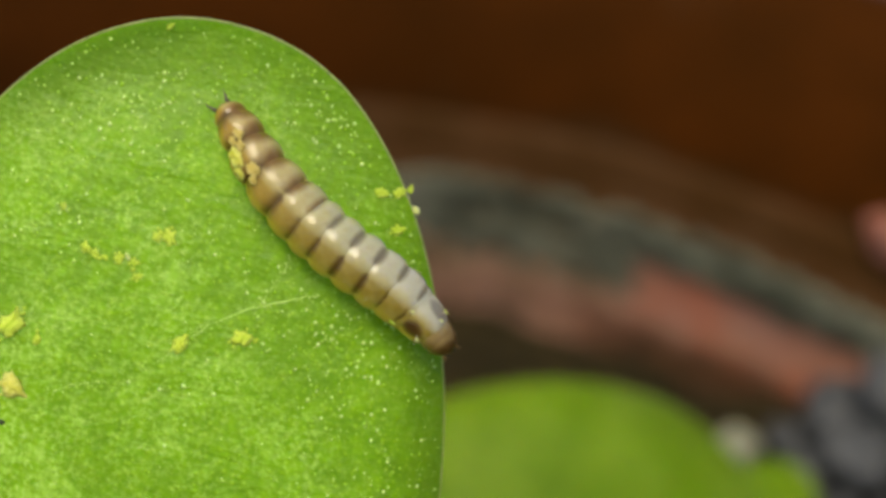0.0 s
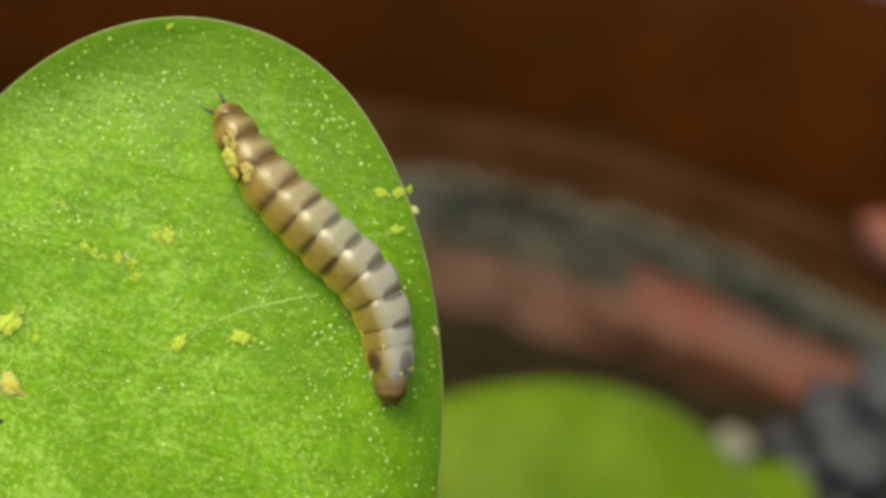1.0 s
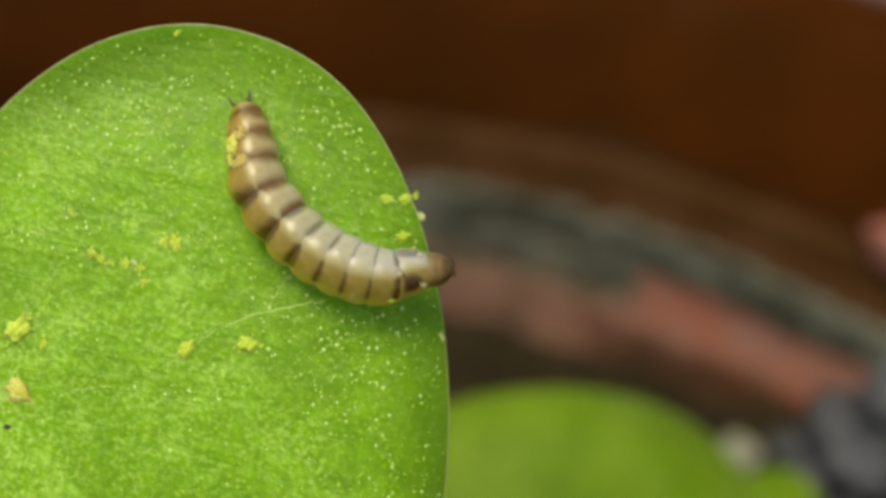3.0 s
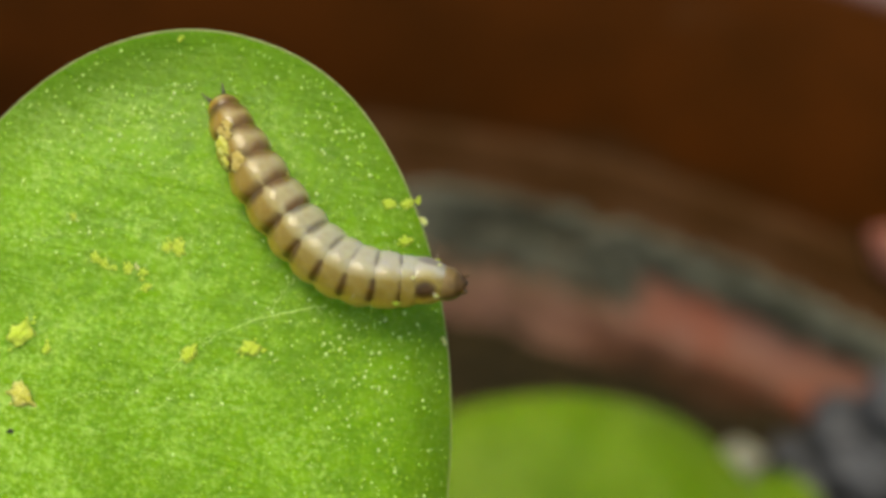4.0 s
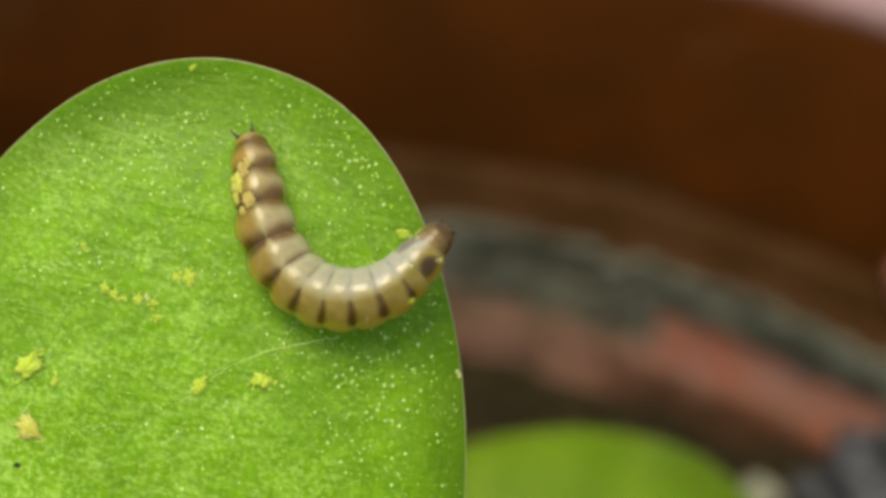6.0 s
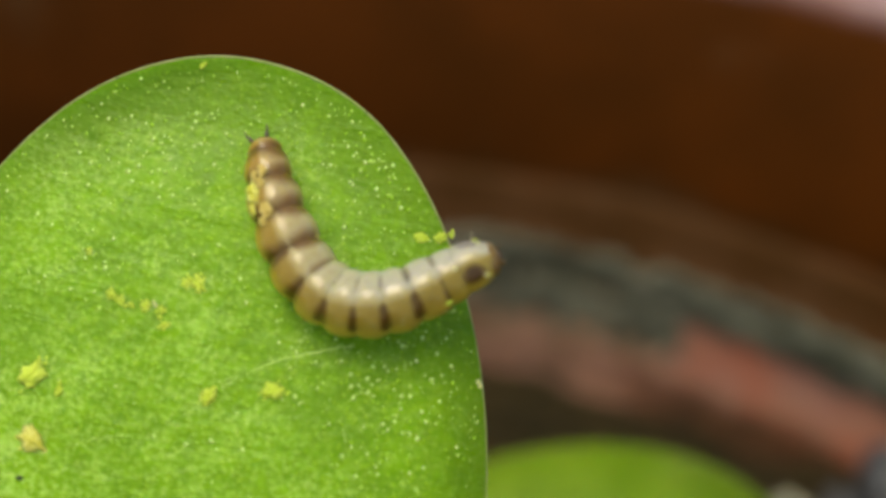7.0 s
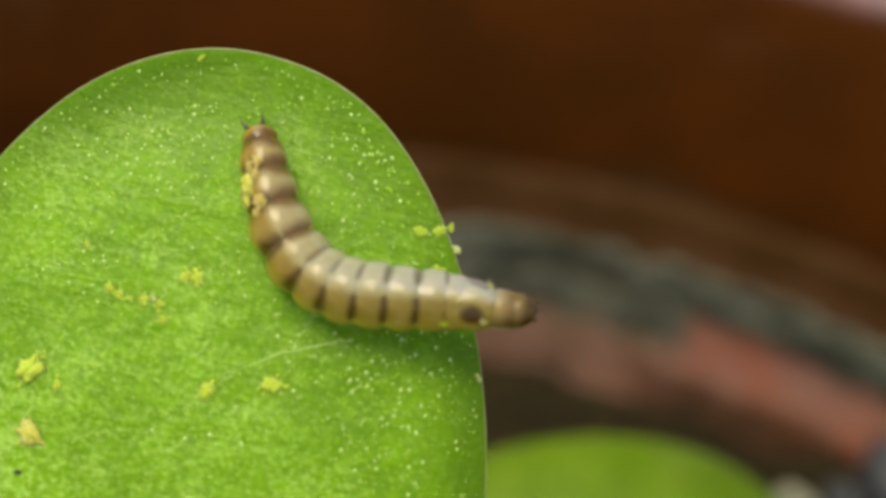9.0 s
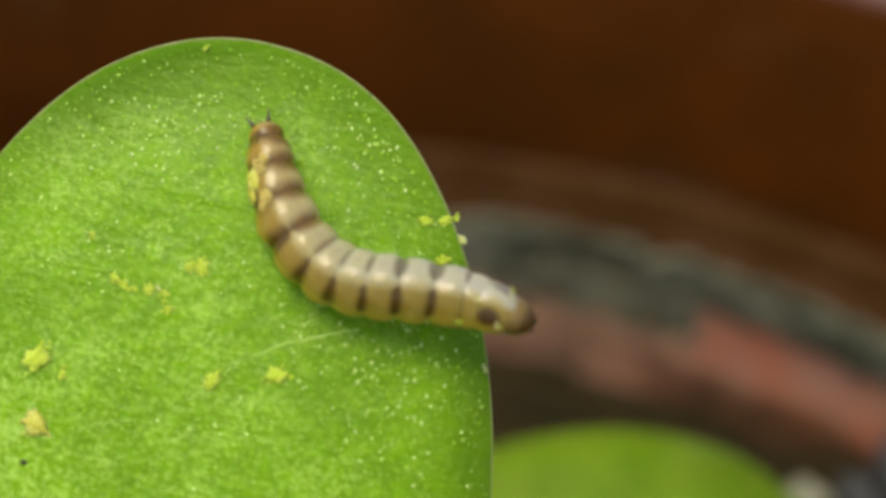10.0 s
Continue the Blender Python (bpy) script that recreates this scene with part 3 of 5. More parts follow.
# faint raised veins that fan out from the midrib, broken into pale flecks
VEINS = (((3344, 5700), (2617, 5395), (1852, 5010), (1220, 4565), (767, 4100), (358, 3540)),
         ((2533, 6227), (2343, 5748), (2200, 5300)), ((-1700, 2450), (-1200, 2740), (-700, 2900)))
for number, stations in enumerate(VEINS):
    rnd = random.Random(500 + number)
    pts, rad = [], []
    for (x0, y0), (x1, y1) in zip(stations, stations[1:]):
        for i in range(10):
            f = i / 10
            wave = noise.noise(Vector((f + len(pts), number * 7, 0)) * 0.35) * 30
            pts.append(on_leaf((x0 + (x1 - x0) * f + wave) * 1e-6, (y0 + (y1 - y0) * f - wave) * 1e-6) + Vector((0, 0, 0.000001)))
            rad.append((0.000019 if number == 0 and len(pts) < 28 else 0.000009) * (0.7 + 0.6 * noise.noise(Vector((len(pts) * 0.4, 3, number)))))
    verts, faces = tube(pts, rad, 8)
    verts = [Vector((v.x, v.y, pts[k // 8].z + (v.z - pts[k // 8].z) * 0.25)) for k, v in enumerate(verts)]
    for p in pts:
        for _ in range(2):
            bv, bf = lump(rnd.randrange(9999), rnd.uniform(0.000008, 0.000020), 0.4, 0.3, ICO1)
            o = on_leaf(p.x + rnd.gauss(0, 0.00005), p.y + rnd.gauss(0, 0.00005))
            n = len(verts)
            verts += [Vector((v.x * 1.5, v.y, v.z)) + o for v in bv]
            faces += [tuple(k + n for k in face) for face in bf]
    part("vein", mesh_from("vein", verts, faces, VEIN), near_leaf, None, "thin pale leaf vein flecked with wax")

# the lower leaves
LOW = Matrix(((0.424096, 0.904200, 0.050637, 0.012168), (-0.769460, 0.389257, -0.506370, 0.011126), (-0.477570, 0.175786, 0.860828, 0.073150), (0, 0, 0, 1)))
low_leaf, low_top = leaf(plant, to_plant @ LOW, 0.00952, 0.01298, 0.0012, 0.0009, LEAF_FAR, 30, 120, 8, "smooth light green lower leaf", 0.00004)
SIDE = Matrix(((0.720579, 0.685994, 0.100887, 0.023017), (-0.557266, 0.659546, -0.504433, 0.015182), (-0.412578, 0.307263, 0.857537, 0.070739), (0, 0, 0, 1)))
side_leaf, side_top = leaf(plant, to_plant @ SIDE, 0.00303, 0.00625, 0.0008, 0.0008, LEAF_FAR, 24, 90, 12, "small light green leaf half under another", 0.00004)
for m, b in ((LEAF, LEAF_B), (LOW, 0.01298), (SIDE, 0.00625)):
    tip = to_plant @ (m @ Vector((0, -b * 0.97, -0.0013)))
    pts, rad = [], []
    for i in range(14):
        f = i / 13
        p = tip.lerp(Vector((0, 0, 0)), f)
        p.z -= 0.003 * math.sin(f * math.pi)
        pts.append(p)
        rad.append(0.0008 + 0.0007 * f)
    part("leaf_stalk", mesh_from("leaf_stalk", *tube(pts, rad, 12), STALK), plant, None, "pale green leaf stalk")


# ---- pollen and dirt on the near leaf ----
def on_near(x, y, turn):
    o = on_leaf(x, y)
    e = 0.0002
    dx = (on_leaf(x + e, y) - o).normalized()
    dy = (on_leaf(x, y + e) - o).normalized()
    nz = dx.cross(dy).normalized()
    basis = Matrix((dx, nz.cross(dx), nz)).transposed().to_4x4()
    return LEAF @ Matrix.Translation(o) @ basis @ pose(0, 0, 0, 0, 0, turn)


GRAINS = [  # micrometres along and across the leaf, size, knobs, spread, material
    (4120, 8162, 165, 6, 0.5, POLLEN), (4498, 8261, 160, 6, 0.6, POLLEN), (4712, 8371, 95, 4, 0.5, POLLEN),
    (4931, 7972, 120, 4, 0.4, POLLEN_PALE), (4638, 7457, 170, 5, 0.9, POLLEN), (-2879, 3641, 360, 14, 0.9, POLLEN),
    (-2253, 3453, 130, 5, 0.8, POLLEN), (-2546, 2385, 340, 12, 0.8, POLLEN_GOLD), (1966, 4432, 250, 10, 0.9, POLLEN),
    (727, 4026, 220, 8, 1.1, POLLEN), (-1762, 5573, 150, 4, 1.3, POLLEN), (-1540, 5500, 120, 4, 1.4, POLLEN), (-1297, 5468, 80, 4, 1.2, POLLEN),
    (-1000, 5500, 150, 5, 1.4, POLLEN), (-800, 5560, 70, 3, 1.2, POLLEN_PALE), (-655, 5500, 115, 4, 1.4, POLLEN), (-509, 5217, 105, 4, 0.8, POLLEN),
    (-331, 6144, 150, 5, 1.5, POLLEN), (-51, 6188, 210, 7, 1.4, POLLEN), (-640, 5330, 60, 3, 1.2, POLLEN), (-1184, 10783, 85, 3, 0.6, POLLEN), (-2444, 6321, 95, 3, 0.8, POLLEN),
    (5970, 5497, 95, 3, 0.5, POLLEN_PALE)]
GRAIN_MESHES = {m: [mesh_from("pollen_grain", *lump(700 + k, 0.000040 - k * 0.000005, 0.8, 0.25, ICO2), m) for k in range(3)] for m in (POLLEN, POLLEN_GOLD, POLLEN_PALE)}
for i, (x, y, s, count, spread, material) in enumerate(GRAINS):
    pale = "whitish" if material is POLLEN_PALE else "golden" if material is POLLEN_GOLD else "bright yellow"
    size = "large crumbly" if s > 250 else "small"
    clump = thing("pollen_clump", mesh_from("pollen_clump", *cluster(40 + i, s * 1e-6, count, spread), material), on_near(x * 1e-6, y * 1e-6, i * 47 % 180),
          f"{size} {pale} clump of pollen grains on the leaf", "pollen", "pollen on the leaf")
    crumbs(clump, 900 + i, s * 1e-6, count // 2 + 1, spread, GRAIN_MESHES[material])
thing("dirt_speck", mesh_from("dirt_speck", *cluster(90, 0.00009, 4, 0.5), SPECK), on_near(-0.002563, 0.001592, 0), "tiny dark dirt speck on the green leaf", "dirt")

for t, s in ((69.5, 42), (114.5, 42)):
    a = radians(t)
    thing("dust_speck", mesh_from("dust_speck", *cluster(int(t * 7), s * 1e-6, 4, 0.6), SPECK), on_near(0.999 * LEAF_A * math.cos(a), 0.999 * LEAF_B * math.sin(a), t), "tiny brown dust speck on the leaf edge", "dust", "dust on the leaf edge")


# ---- pebbles and perlite on the soil ----
def soil_height(x, y):
    p = Vector((x, y, 0))
    return SOIL_Z + 0.0022 * noise.noise(p * 160) + 0.0012 * noise.noise(p * 480) - 0.0003 + 0.0075 * math.exp(-((x - 0.0345) ** 2 + (y - 0.0245) ** 2) / (2 * 0.0046 ** 2))


PEBBLES = [  # x, y, size (mm)
    (31.2, 26.0, 1.7), (33.6, 25.2, 1.9), (31.6, 22.6, 1.8), (35.2, 22.4, 2.0), (33.0, 20.0, 1.7), (33.8, 27.2, 1.3),
    (29.2, 26.6, 1.1), (36.6, 19.2, 1.9), (34.6, 17.0, 1.8), (30.2, 19.8, 1.4), (29.4, 23.6, 1.2), (27.4, 25.4, 0.9), (38.4, 15.6, 1.7)]
for i, (x, y, s) in enumerate(PEBBLES):
    verts, faces = lump(300 + i, s * 1.15e-3, 0.75, 0.22, ICO3)
    thing("pebble", mesh_from("pebble", verts, faces, PEBBLE), pose(x * 1e-3, y * 1e-3, soil_height(x * 1e-3, y * 1e-3) + s * 0.45e-3, 0, 0, i * 51), "smooth blue-grey pebble lying on the soil", "pebble", "pebbles on the soil")
for x, y, s in ((26.5, 27.0, 1.0), (33.2, 23.6, 0.8)):
    verts, faces = lump(int(x * 10), s * 1e-3, 0.9, 0.25, ICO3)
    thing("perlite_grain", mesh_from("perlite_grain", verts, faces, PERLITE), pose(x * 1e-3, y * 1e-3, soil_height(x * 1e-3, y * 1e-3) + s * 0.8e-3), "rounded off-white perlite grain on dark soil", "perlite", "perlite grains")

verts, faces = lump(77, 0.0017, 0.6, 0.3, ICO3)
verts = [Vector((v.x * 0.55, v.y * 1.25, v.z)) for v in verts]
thing("clay_lump", mesh_from("clay_lump", verts, faces, CHIP), Matrix.Translation((0.0338, 0.0306, 0.0774)) @ Matrix.Rotation(radians(42), 4, "Z") @ Matrix.Rotation(radians(90), 4, "Y") @ Matrix.Rotation(radians(35), 4, "Z"),
      "pinkish clay lump stuck to the pot wall", "clay lump")

# ---- the larva ----
SEG_LENGTH = (0.40, 0.67, 0.79, 0.84, 0.73, 0.63, 0.60, 0.59, 0.61, 0.64, 0.52, 0.64)   # mm, tail to neck
SEG_REAR = (0.24, 0.375, 0.46, 0.53, 0.58, 0.60, 0.60, 0.60, 0.59, 0.565, 0.525, 0.50)   # radius at the rear joint, mm
SEG_FRONT = (0.375, 0.46, 0.53, 0.58, 0.60, 0.60, 0.60, 0.59, 0.565, 0.525, 0.455, 0.39)


def segment_mesh(i):
    """A barrel along x with a groove at each end, flattened below."""
    length, r0, r1 = SEG_LENGTH[i] * 1e-3, SEG_REAR[i] * 1e-3, SEG_FRONT[i] * 1e-3
    half = length * 0.5 + 0.00007
    rings, steps = 22, 40
    verts, faces = [], []
    for k in range(rings + 1):
        f = k / rings
        x = -half + 2 * half * f
        e = abs(2 * f - 1)
        groove = 0.24 if i < 4 else 0.19 if i < 6 else 0.14
        r = (r0 + (r1 - r0) * f) * (1.07 - groove * e ** 2.2)
        if i == 11 and f > 0.45:
            r *= math.sqrt(max(0.05, 1 - ((f - 0.45) / 0.58) ** 2 * 0.22))
        if i == 0 and f < 0.5:
            r *= 0.45 + 0.55 * math.sin(f * math.pi)
        for j in range(steps):
            a = 2 * math.pi * j / steps
            p = Vector((f * 3 + i * 5, math.cos(a) * 2, math.sin(a) * 2))
            off = (a + 0.08 + math.pi) % (2 * math.pi) - math.pi
            rr = r * (1 + 0.022 * noise.noise(p) + 0.01 * noise.noise(p * 3.3) + 0.022 * (1 - e ** 2) * math.exp(-(off / 0.32) ** 2))
            y, z = rr * math.sin(a), rr * math.cos(a)
            y *= 1 + (0.03 + 0.05 * (1 - e ** 2)) * math.exp(-((a % math.pi - math.pi / 2) / 0.40) ** 2)
            verts.append((x, y, z if z > 0 else z * 0.86))
    for k in range(rings):
        for j in range(steps):
            n = (j + 1) % steps
            faces.append((k * steps + j, (k + 1) * steps + j, (k + 1) * steps + n, k * steps + n))
    faces.append(tuple(range(steps)))
    faces.append(tuple(range(rings * steps, (rings + 1) * steps))[::-1])
    brown = max(0.0, 0.95 - 0.17 * i)
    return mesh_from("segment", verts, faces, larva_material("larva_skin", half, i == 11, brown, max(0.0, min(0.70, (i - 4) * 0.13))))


larva = new("larva")
larva.location = (0.005692, 0.001712, 0.101714)
tagged(larva, "straw-coloured larva with dark bands crawling on the leaf", "larva")
larva_parts = []
for i in range(12):
    name = "tail_segment" if i == 0 else "neck_segment" if i == 11 else "segment"
    label = "brown tail segment" if i == 0 else "neck segment with two dark round spots" if i == 11 else ""
    larva_parts.append(part(name, segment_mesh(i), larva, None, label))

# head capsule, with jaws and short feelers
hv = []
for v in ICO3[0]:
    w = v.copy()
    w.x *= 0.00030 if v.x > 0 else 0.00046
    w.y *= 0.00035 - 0.00009 * max(0, v.x)
    w.z *= 0.00035 - 0.00009 * max(0, v.x)
    hv.append(w * (1 + 0.03 * noise.noise(v * 2.5)))
head = part("head", mesh_from("head", hv, ICO3[1], HEAD), larva, None, "dark brown shiny head")
larva_parts.append(head)
cv, cf = [], []
for k in range(15):
    f = k / 14
    r = (0.000375 - 0.00005 * f) * (1.03 - 0.16 * abs(2 * f - 1) ** 4)
    for j in range(36):
        a = 2 * math.pi * j / 36
        cv.append((-0.00026 + 0.00052 * f, r * math.sin(a) * 1.04, r * math.cos(a)))
for k in range(14):
    for j in range(36):
        cf.append((k * 36 + j, (k + 1) * 36 + j, (k + 1) * 36 + (j + 1) % 36, k * 36 + (j + 1) % 36))
cf += [tuple(range(36)), tuple(range(14 * 36, 15 * 36))[::-1]]
larva_parts.append(part("collar", mesh_from("collar", cv, cf, COLLAR), larva, None, "brownish translucent collar behind the head"))
for side in (-1, 1):
    part("jaw", mesh_from("jaw", *tube([(0.00022, side * 0.00012, -0.00008), (0.00031, side * 0.00010, -0.00010), (0.00034, side * 0.00004, -0.00011)], [0.00006, 0.00005, 0.00001], 8), HORN), head)
    part("feeler", mesh_from("feeler", *tube([(0.00024, side * 0.00016, 0.00009), (0.00031, side * 0.00019, 0.00012), (0.00035, side * 0.00020, 0.00013)], [0.00003, 0.000022, 0.000010], 8), HEAD), head)
    base = [(-0.00015, side * 0.00013, 0.00006), (-0.00030, side * 0.00019, 0.00010), (-0.00039, side * 0.00023, 0.00013), (-0.00048, side * 0.00024, 0.00018)]
    part("tail_horn", mesh_from("tail_horn", *tube(base, [0.00007, 0.000038, 0.000019, 0.000005], 10), HORN), larva_parts[0], None, "dark pointed tail horn")

for base, tip, owner in (((0.0001, 0.00030, 0.00026), (0.0002, 0.00052, 0.00040), larva_parts[11]), ((0.0001, -0.00030, 0.00026), (0.0002, -0.00054, 0.00036), larva_parts[11]),
                         ((0.0, 0.00038, 0.00030), (-0.00006, 0.00062, 0.00040), larva_parts[9]), ((0.0, -0.00038, 0.00030), (-0.00006, -0.00064, 0.00036), larva_parts[8])):
    mid = (Vector(base) + Vector(tip)) * 0.5 + Vector((0.00002, 0, 0.00003))
    part("bristle", mesh_from("bristle", *tube([base, mid, tip], [0.000009, 0.000007, 0.000002], 5), BRISTLE), owner, None, "fine pale bristle")

# pollen that sticks to the skin and moves with it
for k, x, angle, size, count, material in ((1, 0.00020, -8, 170, 9, POLLEN_DULL), (1, 0.00026, -34, 150, 9, POLLEN_DULL), (2, -0.00024, -16, 150, 8, POLLEN_DULL), (2, -0.00012, -42, 270, 12, POLLEN_GOLD),
                                           (2, 0.00016, -58, 230, 11, POLLEN_GOLD), (2, 0.00036, -20, 210, 9, POLLEN_DULL), (3, -0.00030, -34, 120, 6, POLLEN_DULL),
                                           (5, 0.00010, -88, 130, 5, POLLEN), (9, 0.00022, -70, 110, 5, POLLEN), (10, -0.0002, -80, 90, 4, POLLEN), (11, 0.0002, -60, 70, 4, POLLEN_PALE),
                                           (11, 0.00016, 84, 95, 5, POLLEN), (11, -0.00022, 78, 60, 4, POLLEN_PALE), (4, 0.00022, 82, 80, 4, POLLEN_PALE), (6, -0.0001, 80, 60, 4, POLLEN_PALE),
                                           (7, 0.0001, 12, 55, 4, POLLEN_PALE), (10, 0.00012, -10, 58, 4, POLLEN_PALE), (10, -0.00006, -16, 62, 4, POLLEN_PALE), (11, 0.00024, 30, 48, 4, POLLEN_PALE), (3, 0.0003, 74, 70, 4, POLLEN_DULL)):
    r = (SEG_REAR[k] + SEG_FRONT[k]) * 0.5e-3
    a = -radians(angle)
    m = Matrix.Translation((x, -r * 1.03 * math.sin(a), r * 1.03 * math.cos(a))) @ Matrix.Rotation(a, 4, "X")
    part("pollen_clump", mesh_from("pollen_clump", *cluster(120 + k * 9 + int(x * 1e5), size * 1e-6, count, 0.9, 0.85), material), larva_parts[k], m, "yellow pollen stuck to the skin")


def motions():
    walk(larva_parts[0], [
        (0, pose(-0.000297, 0.000647, 0.000986, 26.34, 16.12, -49.34)),
        (0.3, pose(-0.000323, 0.000643, 0.000984, 26.96, 15.68, -48.24)),
        (0.5, pose(-0.000414, 0.000627, 0.000976, 29.07, 14.04, -44.38)),
        (1, pose(-0.000330, 0.000614, 0.000964, 27.55, 12.50, -47.96)),
        (1.5, pose(-0.000339, 0.000669, 0.001010, 28.90, 12.33, -45.25)),
        (2, pose(-0.000247, 0.000708, 0.001042, 17.26, 16.69, -64.97)),
        (2.2, pose(-0.000214, 0.000720, 0.001049, 15.16, 17.66, -68.11)),
        (2.5, pose(-0.000097, 0.000762, 0.001074, 7.22, 20.16, -79.64)),
        (2.7, pose(0.000022, 0.000736, 0.001042, 7.76, 20.24, -78.85)),
        (3.8, pose(-0.000602, 0.000970, 0.001288, 30.71, 5.17, -44.13)),
        (4, pose(-0.000640, 0.000963, 0.001274, 20.91, 18.04, -58.73)),
        (4.5, pose(-0.000650, 0.000984, 0.001294, 15.76, 18.86, -66.97)),
        (5, pose(-0.000612, 0.000871, 0.001203, 22.12, 13.36, -57.70)),
        (5.5, pose(-0.000482, 0.000826, 0.001157, 18.35, 16.10, -63.34)),
        (5.7, pose(-0.000406, 0.000824, 0.001150, 17.96, 16.68, -63.85)),
        (6.8, pose(-0.000140, 0.000786, 0.001105, 15.68, 20.75, -66.83)),
        (7, pose(-0.000260, 0.000750, 0.001069, 15.65, 20.76, -66.87)),
        (7.5, pose(-0.000289, 0.000762, 0.001085, 15.56, 20.81, -67.01)),
        (8, pose(-0.000306, 0.000812, 0.001127, 17.89, 20.91, -63.28)),
        (8.5, pose(-0.000312, 0.000822, 0.001135, 14.68, 22.25, -68.22)),
        (9, pose(-0.000331, 0.000844, 0.001155, 14.68, 22.38, -68.21)),
        (9.5, pose(-0.000275, 0.000766, 0.001087, 15.58, 20.90, -66.97)),
        (10, pose(-0.000298, 0.000723, 0.001049, 15.70, 22.54, -66.58))])
    walk(larva_parts[1], [
        (0, pose(-0.000016, 0.000287, 0.000772, 23.33, 29.00, -53.05)),
        (0.3, pose(-0.000045, 0.000276, 0.000764, 22.64, 29.50, -54.24)),
        (0.5, pose(-0.000148, 0.000239, 0.000737, 20.08, 31.17, -58.58)),
        (1, pose(-0.000105, 0.000272, 0.000766, 20.17, 30.08, -58.49)),
        (1.5, pose(-0.000124, 0.000321, 0.000811, 17.75, 30.91, -62.49)),
        (2, pose(-0.000174, 0.000313, 0.000806, 5.25, 33.91, -82.03)),
        (2.2, pose(-0.000141, 0.000330, 0.000819, 5.73, 33.59, -81.32)),
        (2.5, pose(-0.000025, 0.000391, 0.000867, 7.36, 32.41, -78.86)),
        (2.7, pose(0.000077, 0.000364, 0.000835, 4.75, 32.17, -82.83)),
        (3.8, pose(-0.000374, 0.000663, 0.001126, 21.93, 27.76, -55.63)),
        (4, pose(-0.000427, 0.000587, 0.001065, 18.91, 29.43, -60.66)),
        (4.5, pose(-0.000495, 0.000619, 0.001097, 15.30, 29.90, -66.55)),
        (5, pose(-0.000481, 0.000523, 0.001013, 11.74, 31.39, -72.11)),
        (5.5, pose(-0.000372, 0.000448, 0.000939, 9.30, 32.75, -75.85)),
        (5.7, pose(-0.000297, 0.000457, 0.000943, 9.00, 32.40, -76.34)),
        (6.8, pose(-0.000021, 0.000391, 0.000874, 9.84, 32.92, -75.01)),
        (7, pose(-0.000142, 0.000352, 0.000836, 9.63, 33.01, -75.34)),
        (7.5, pose(-0.000175, 0.000354, 0.000843, 8.87, 33.33, -76.50)),
        (8, pose(-0.000176, 0.000401, 0.000884, 9.23, 33.17, -75.95)),
        (8.5, pose(-0.000194, 0.000400, 0.000885, 9.03, 33.20, -76.26)),
        (9, pose(-0.000207, 0.000400, 0.000885, 8.99, 33.70, -76.31)),
        (9.5, pose(-0.000160, 0.000347, 0.000835, 8.54, 33.71, -77.01)),
        (10, pose(-0.000164, 0.000275, 0.000771, 9.55, 33.91, -75.44))])
    walk(larva_parts[2], [
        (0, pose(0.000339, -0.000185, 0.000406, 24.09, 32.41, -51.54)),
        (0.3, pose(0.000312, -0.000201, 0.000394, 24.51, 32.15, -50.79)),
        (0.5, pose(0.000217, -0.000257, 0.000350, 25.96, 31.20, -48.17)),
        (1, pose(0.000227, -0.000191, 0.000411, 24.92, 31.66, -50.06)),
        (1.5, pose(0.000175, -0.000169, 0.000435, 22.53, 33.18, -54.29)),
        (2, pose(-0.000040, -0.000225, 0.000401, 13.79, 36.17, -68.73)),
        (2.2, pose(-0.000016, -0.000199, 0.000423, 12.48, 36.39, -70.79)),
        (2.5, pose(0.000070, -0.000105, 0.000503, 7.76, 36.84, -78.15)),
        (2.7, pose(0.000127, -0.000080, 0.000524, 4.68, 35.84, -82.88)),
        (3.8, pose(-0.000040, 0.000185, 0.000773, 22.69, 32.16, -54.04)),
        (4, pose(-0.000139, 0.000123, 0.000727, 21.52, 32.30, -56.07)),
        (4.5, pose(-0.000278, 0.000161, 0.000771, 17.13, 33.88, -63.39)),
        (5, pose(-0.000289, 0.000029, 0.000651, 15.83, 35.01, -65.47)),
        (5.5, pose(-0.000197, -0.000076, 0.000549, 14.33, 35.88, -67.86)),
        (5.7, pose(-0.000158, -0.000061, 0.000560, 11.24, 36.61, -72.74)),
        (6.8, pose(0.000154, -0.000129, 0.000481, 14.26, 36.31, -67.97)),
        (7, pose(0.000030, -0.000171, 0.000441, 14.06, 36.35, -68.29)),
        (7.5, pose(-0.000015, -0.000178, 0.000441, 13.36, 36.51, -69.41)),
        (8, pose(-0.000015, -0.000143, 0.000473, 13.01, 36.63, -69.95)),
        (8.5, pose(-0.000022, -0.000127, 0.000489, 14.51, 35.96, -67.58)),
        (9, pose(-0.000047, -0.000149, 0.000471, 12.79, 36.48, -70.30)),
        (9.5, pose(-0.000010, -0.000205, 0.000416, 12.19, 36.90, -71.25)),
        (10, pose(-0.000011, -0.000240, 0.000387, 13.19, 35.90, -69.68))])
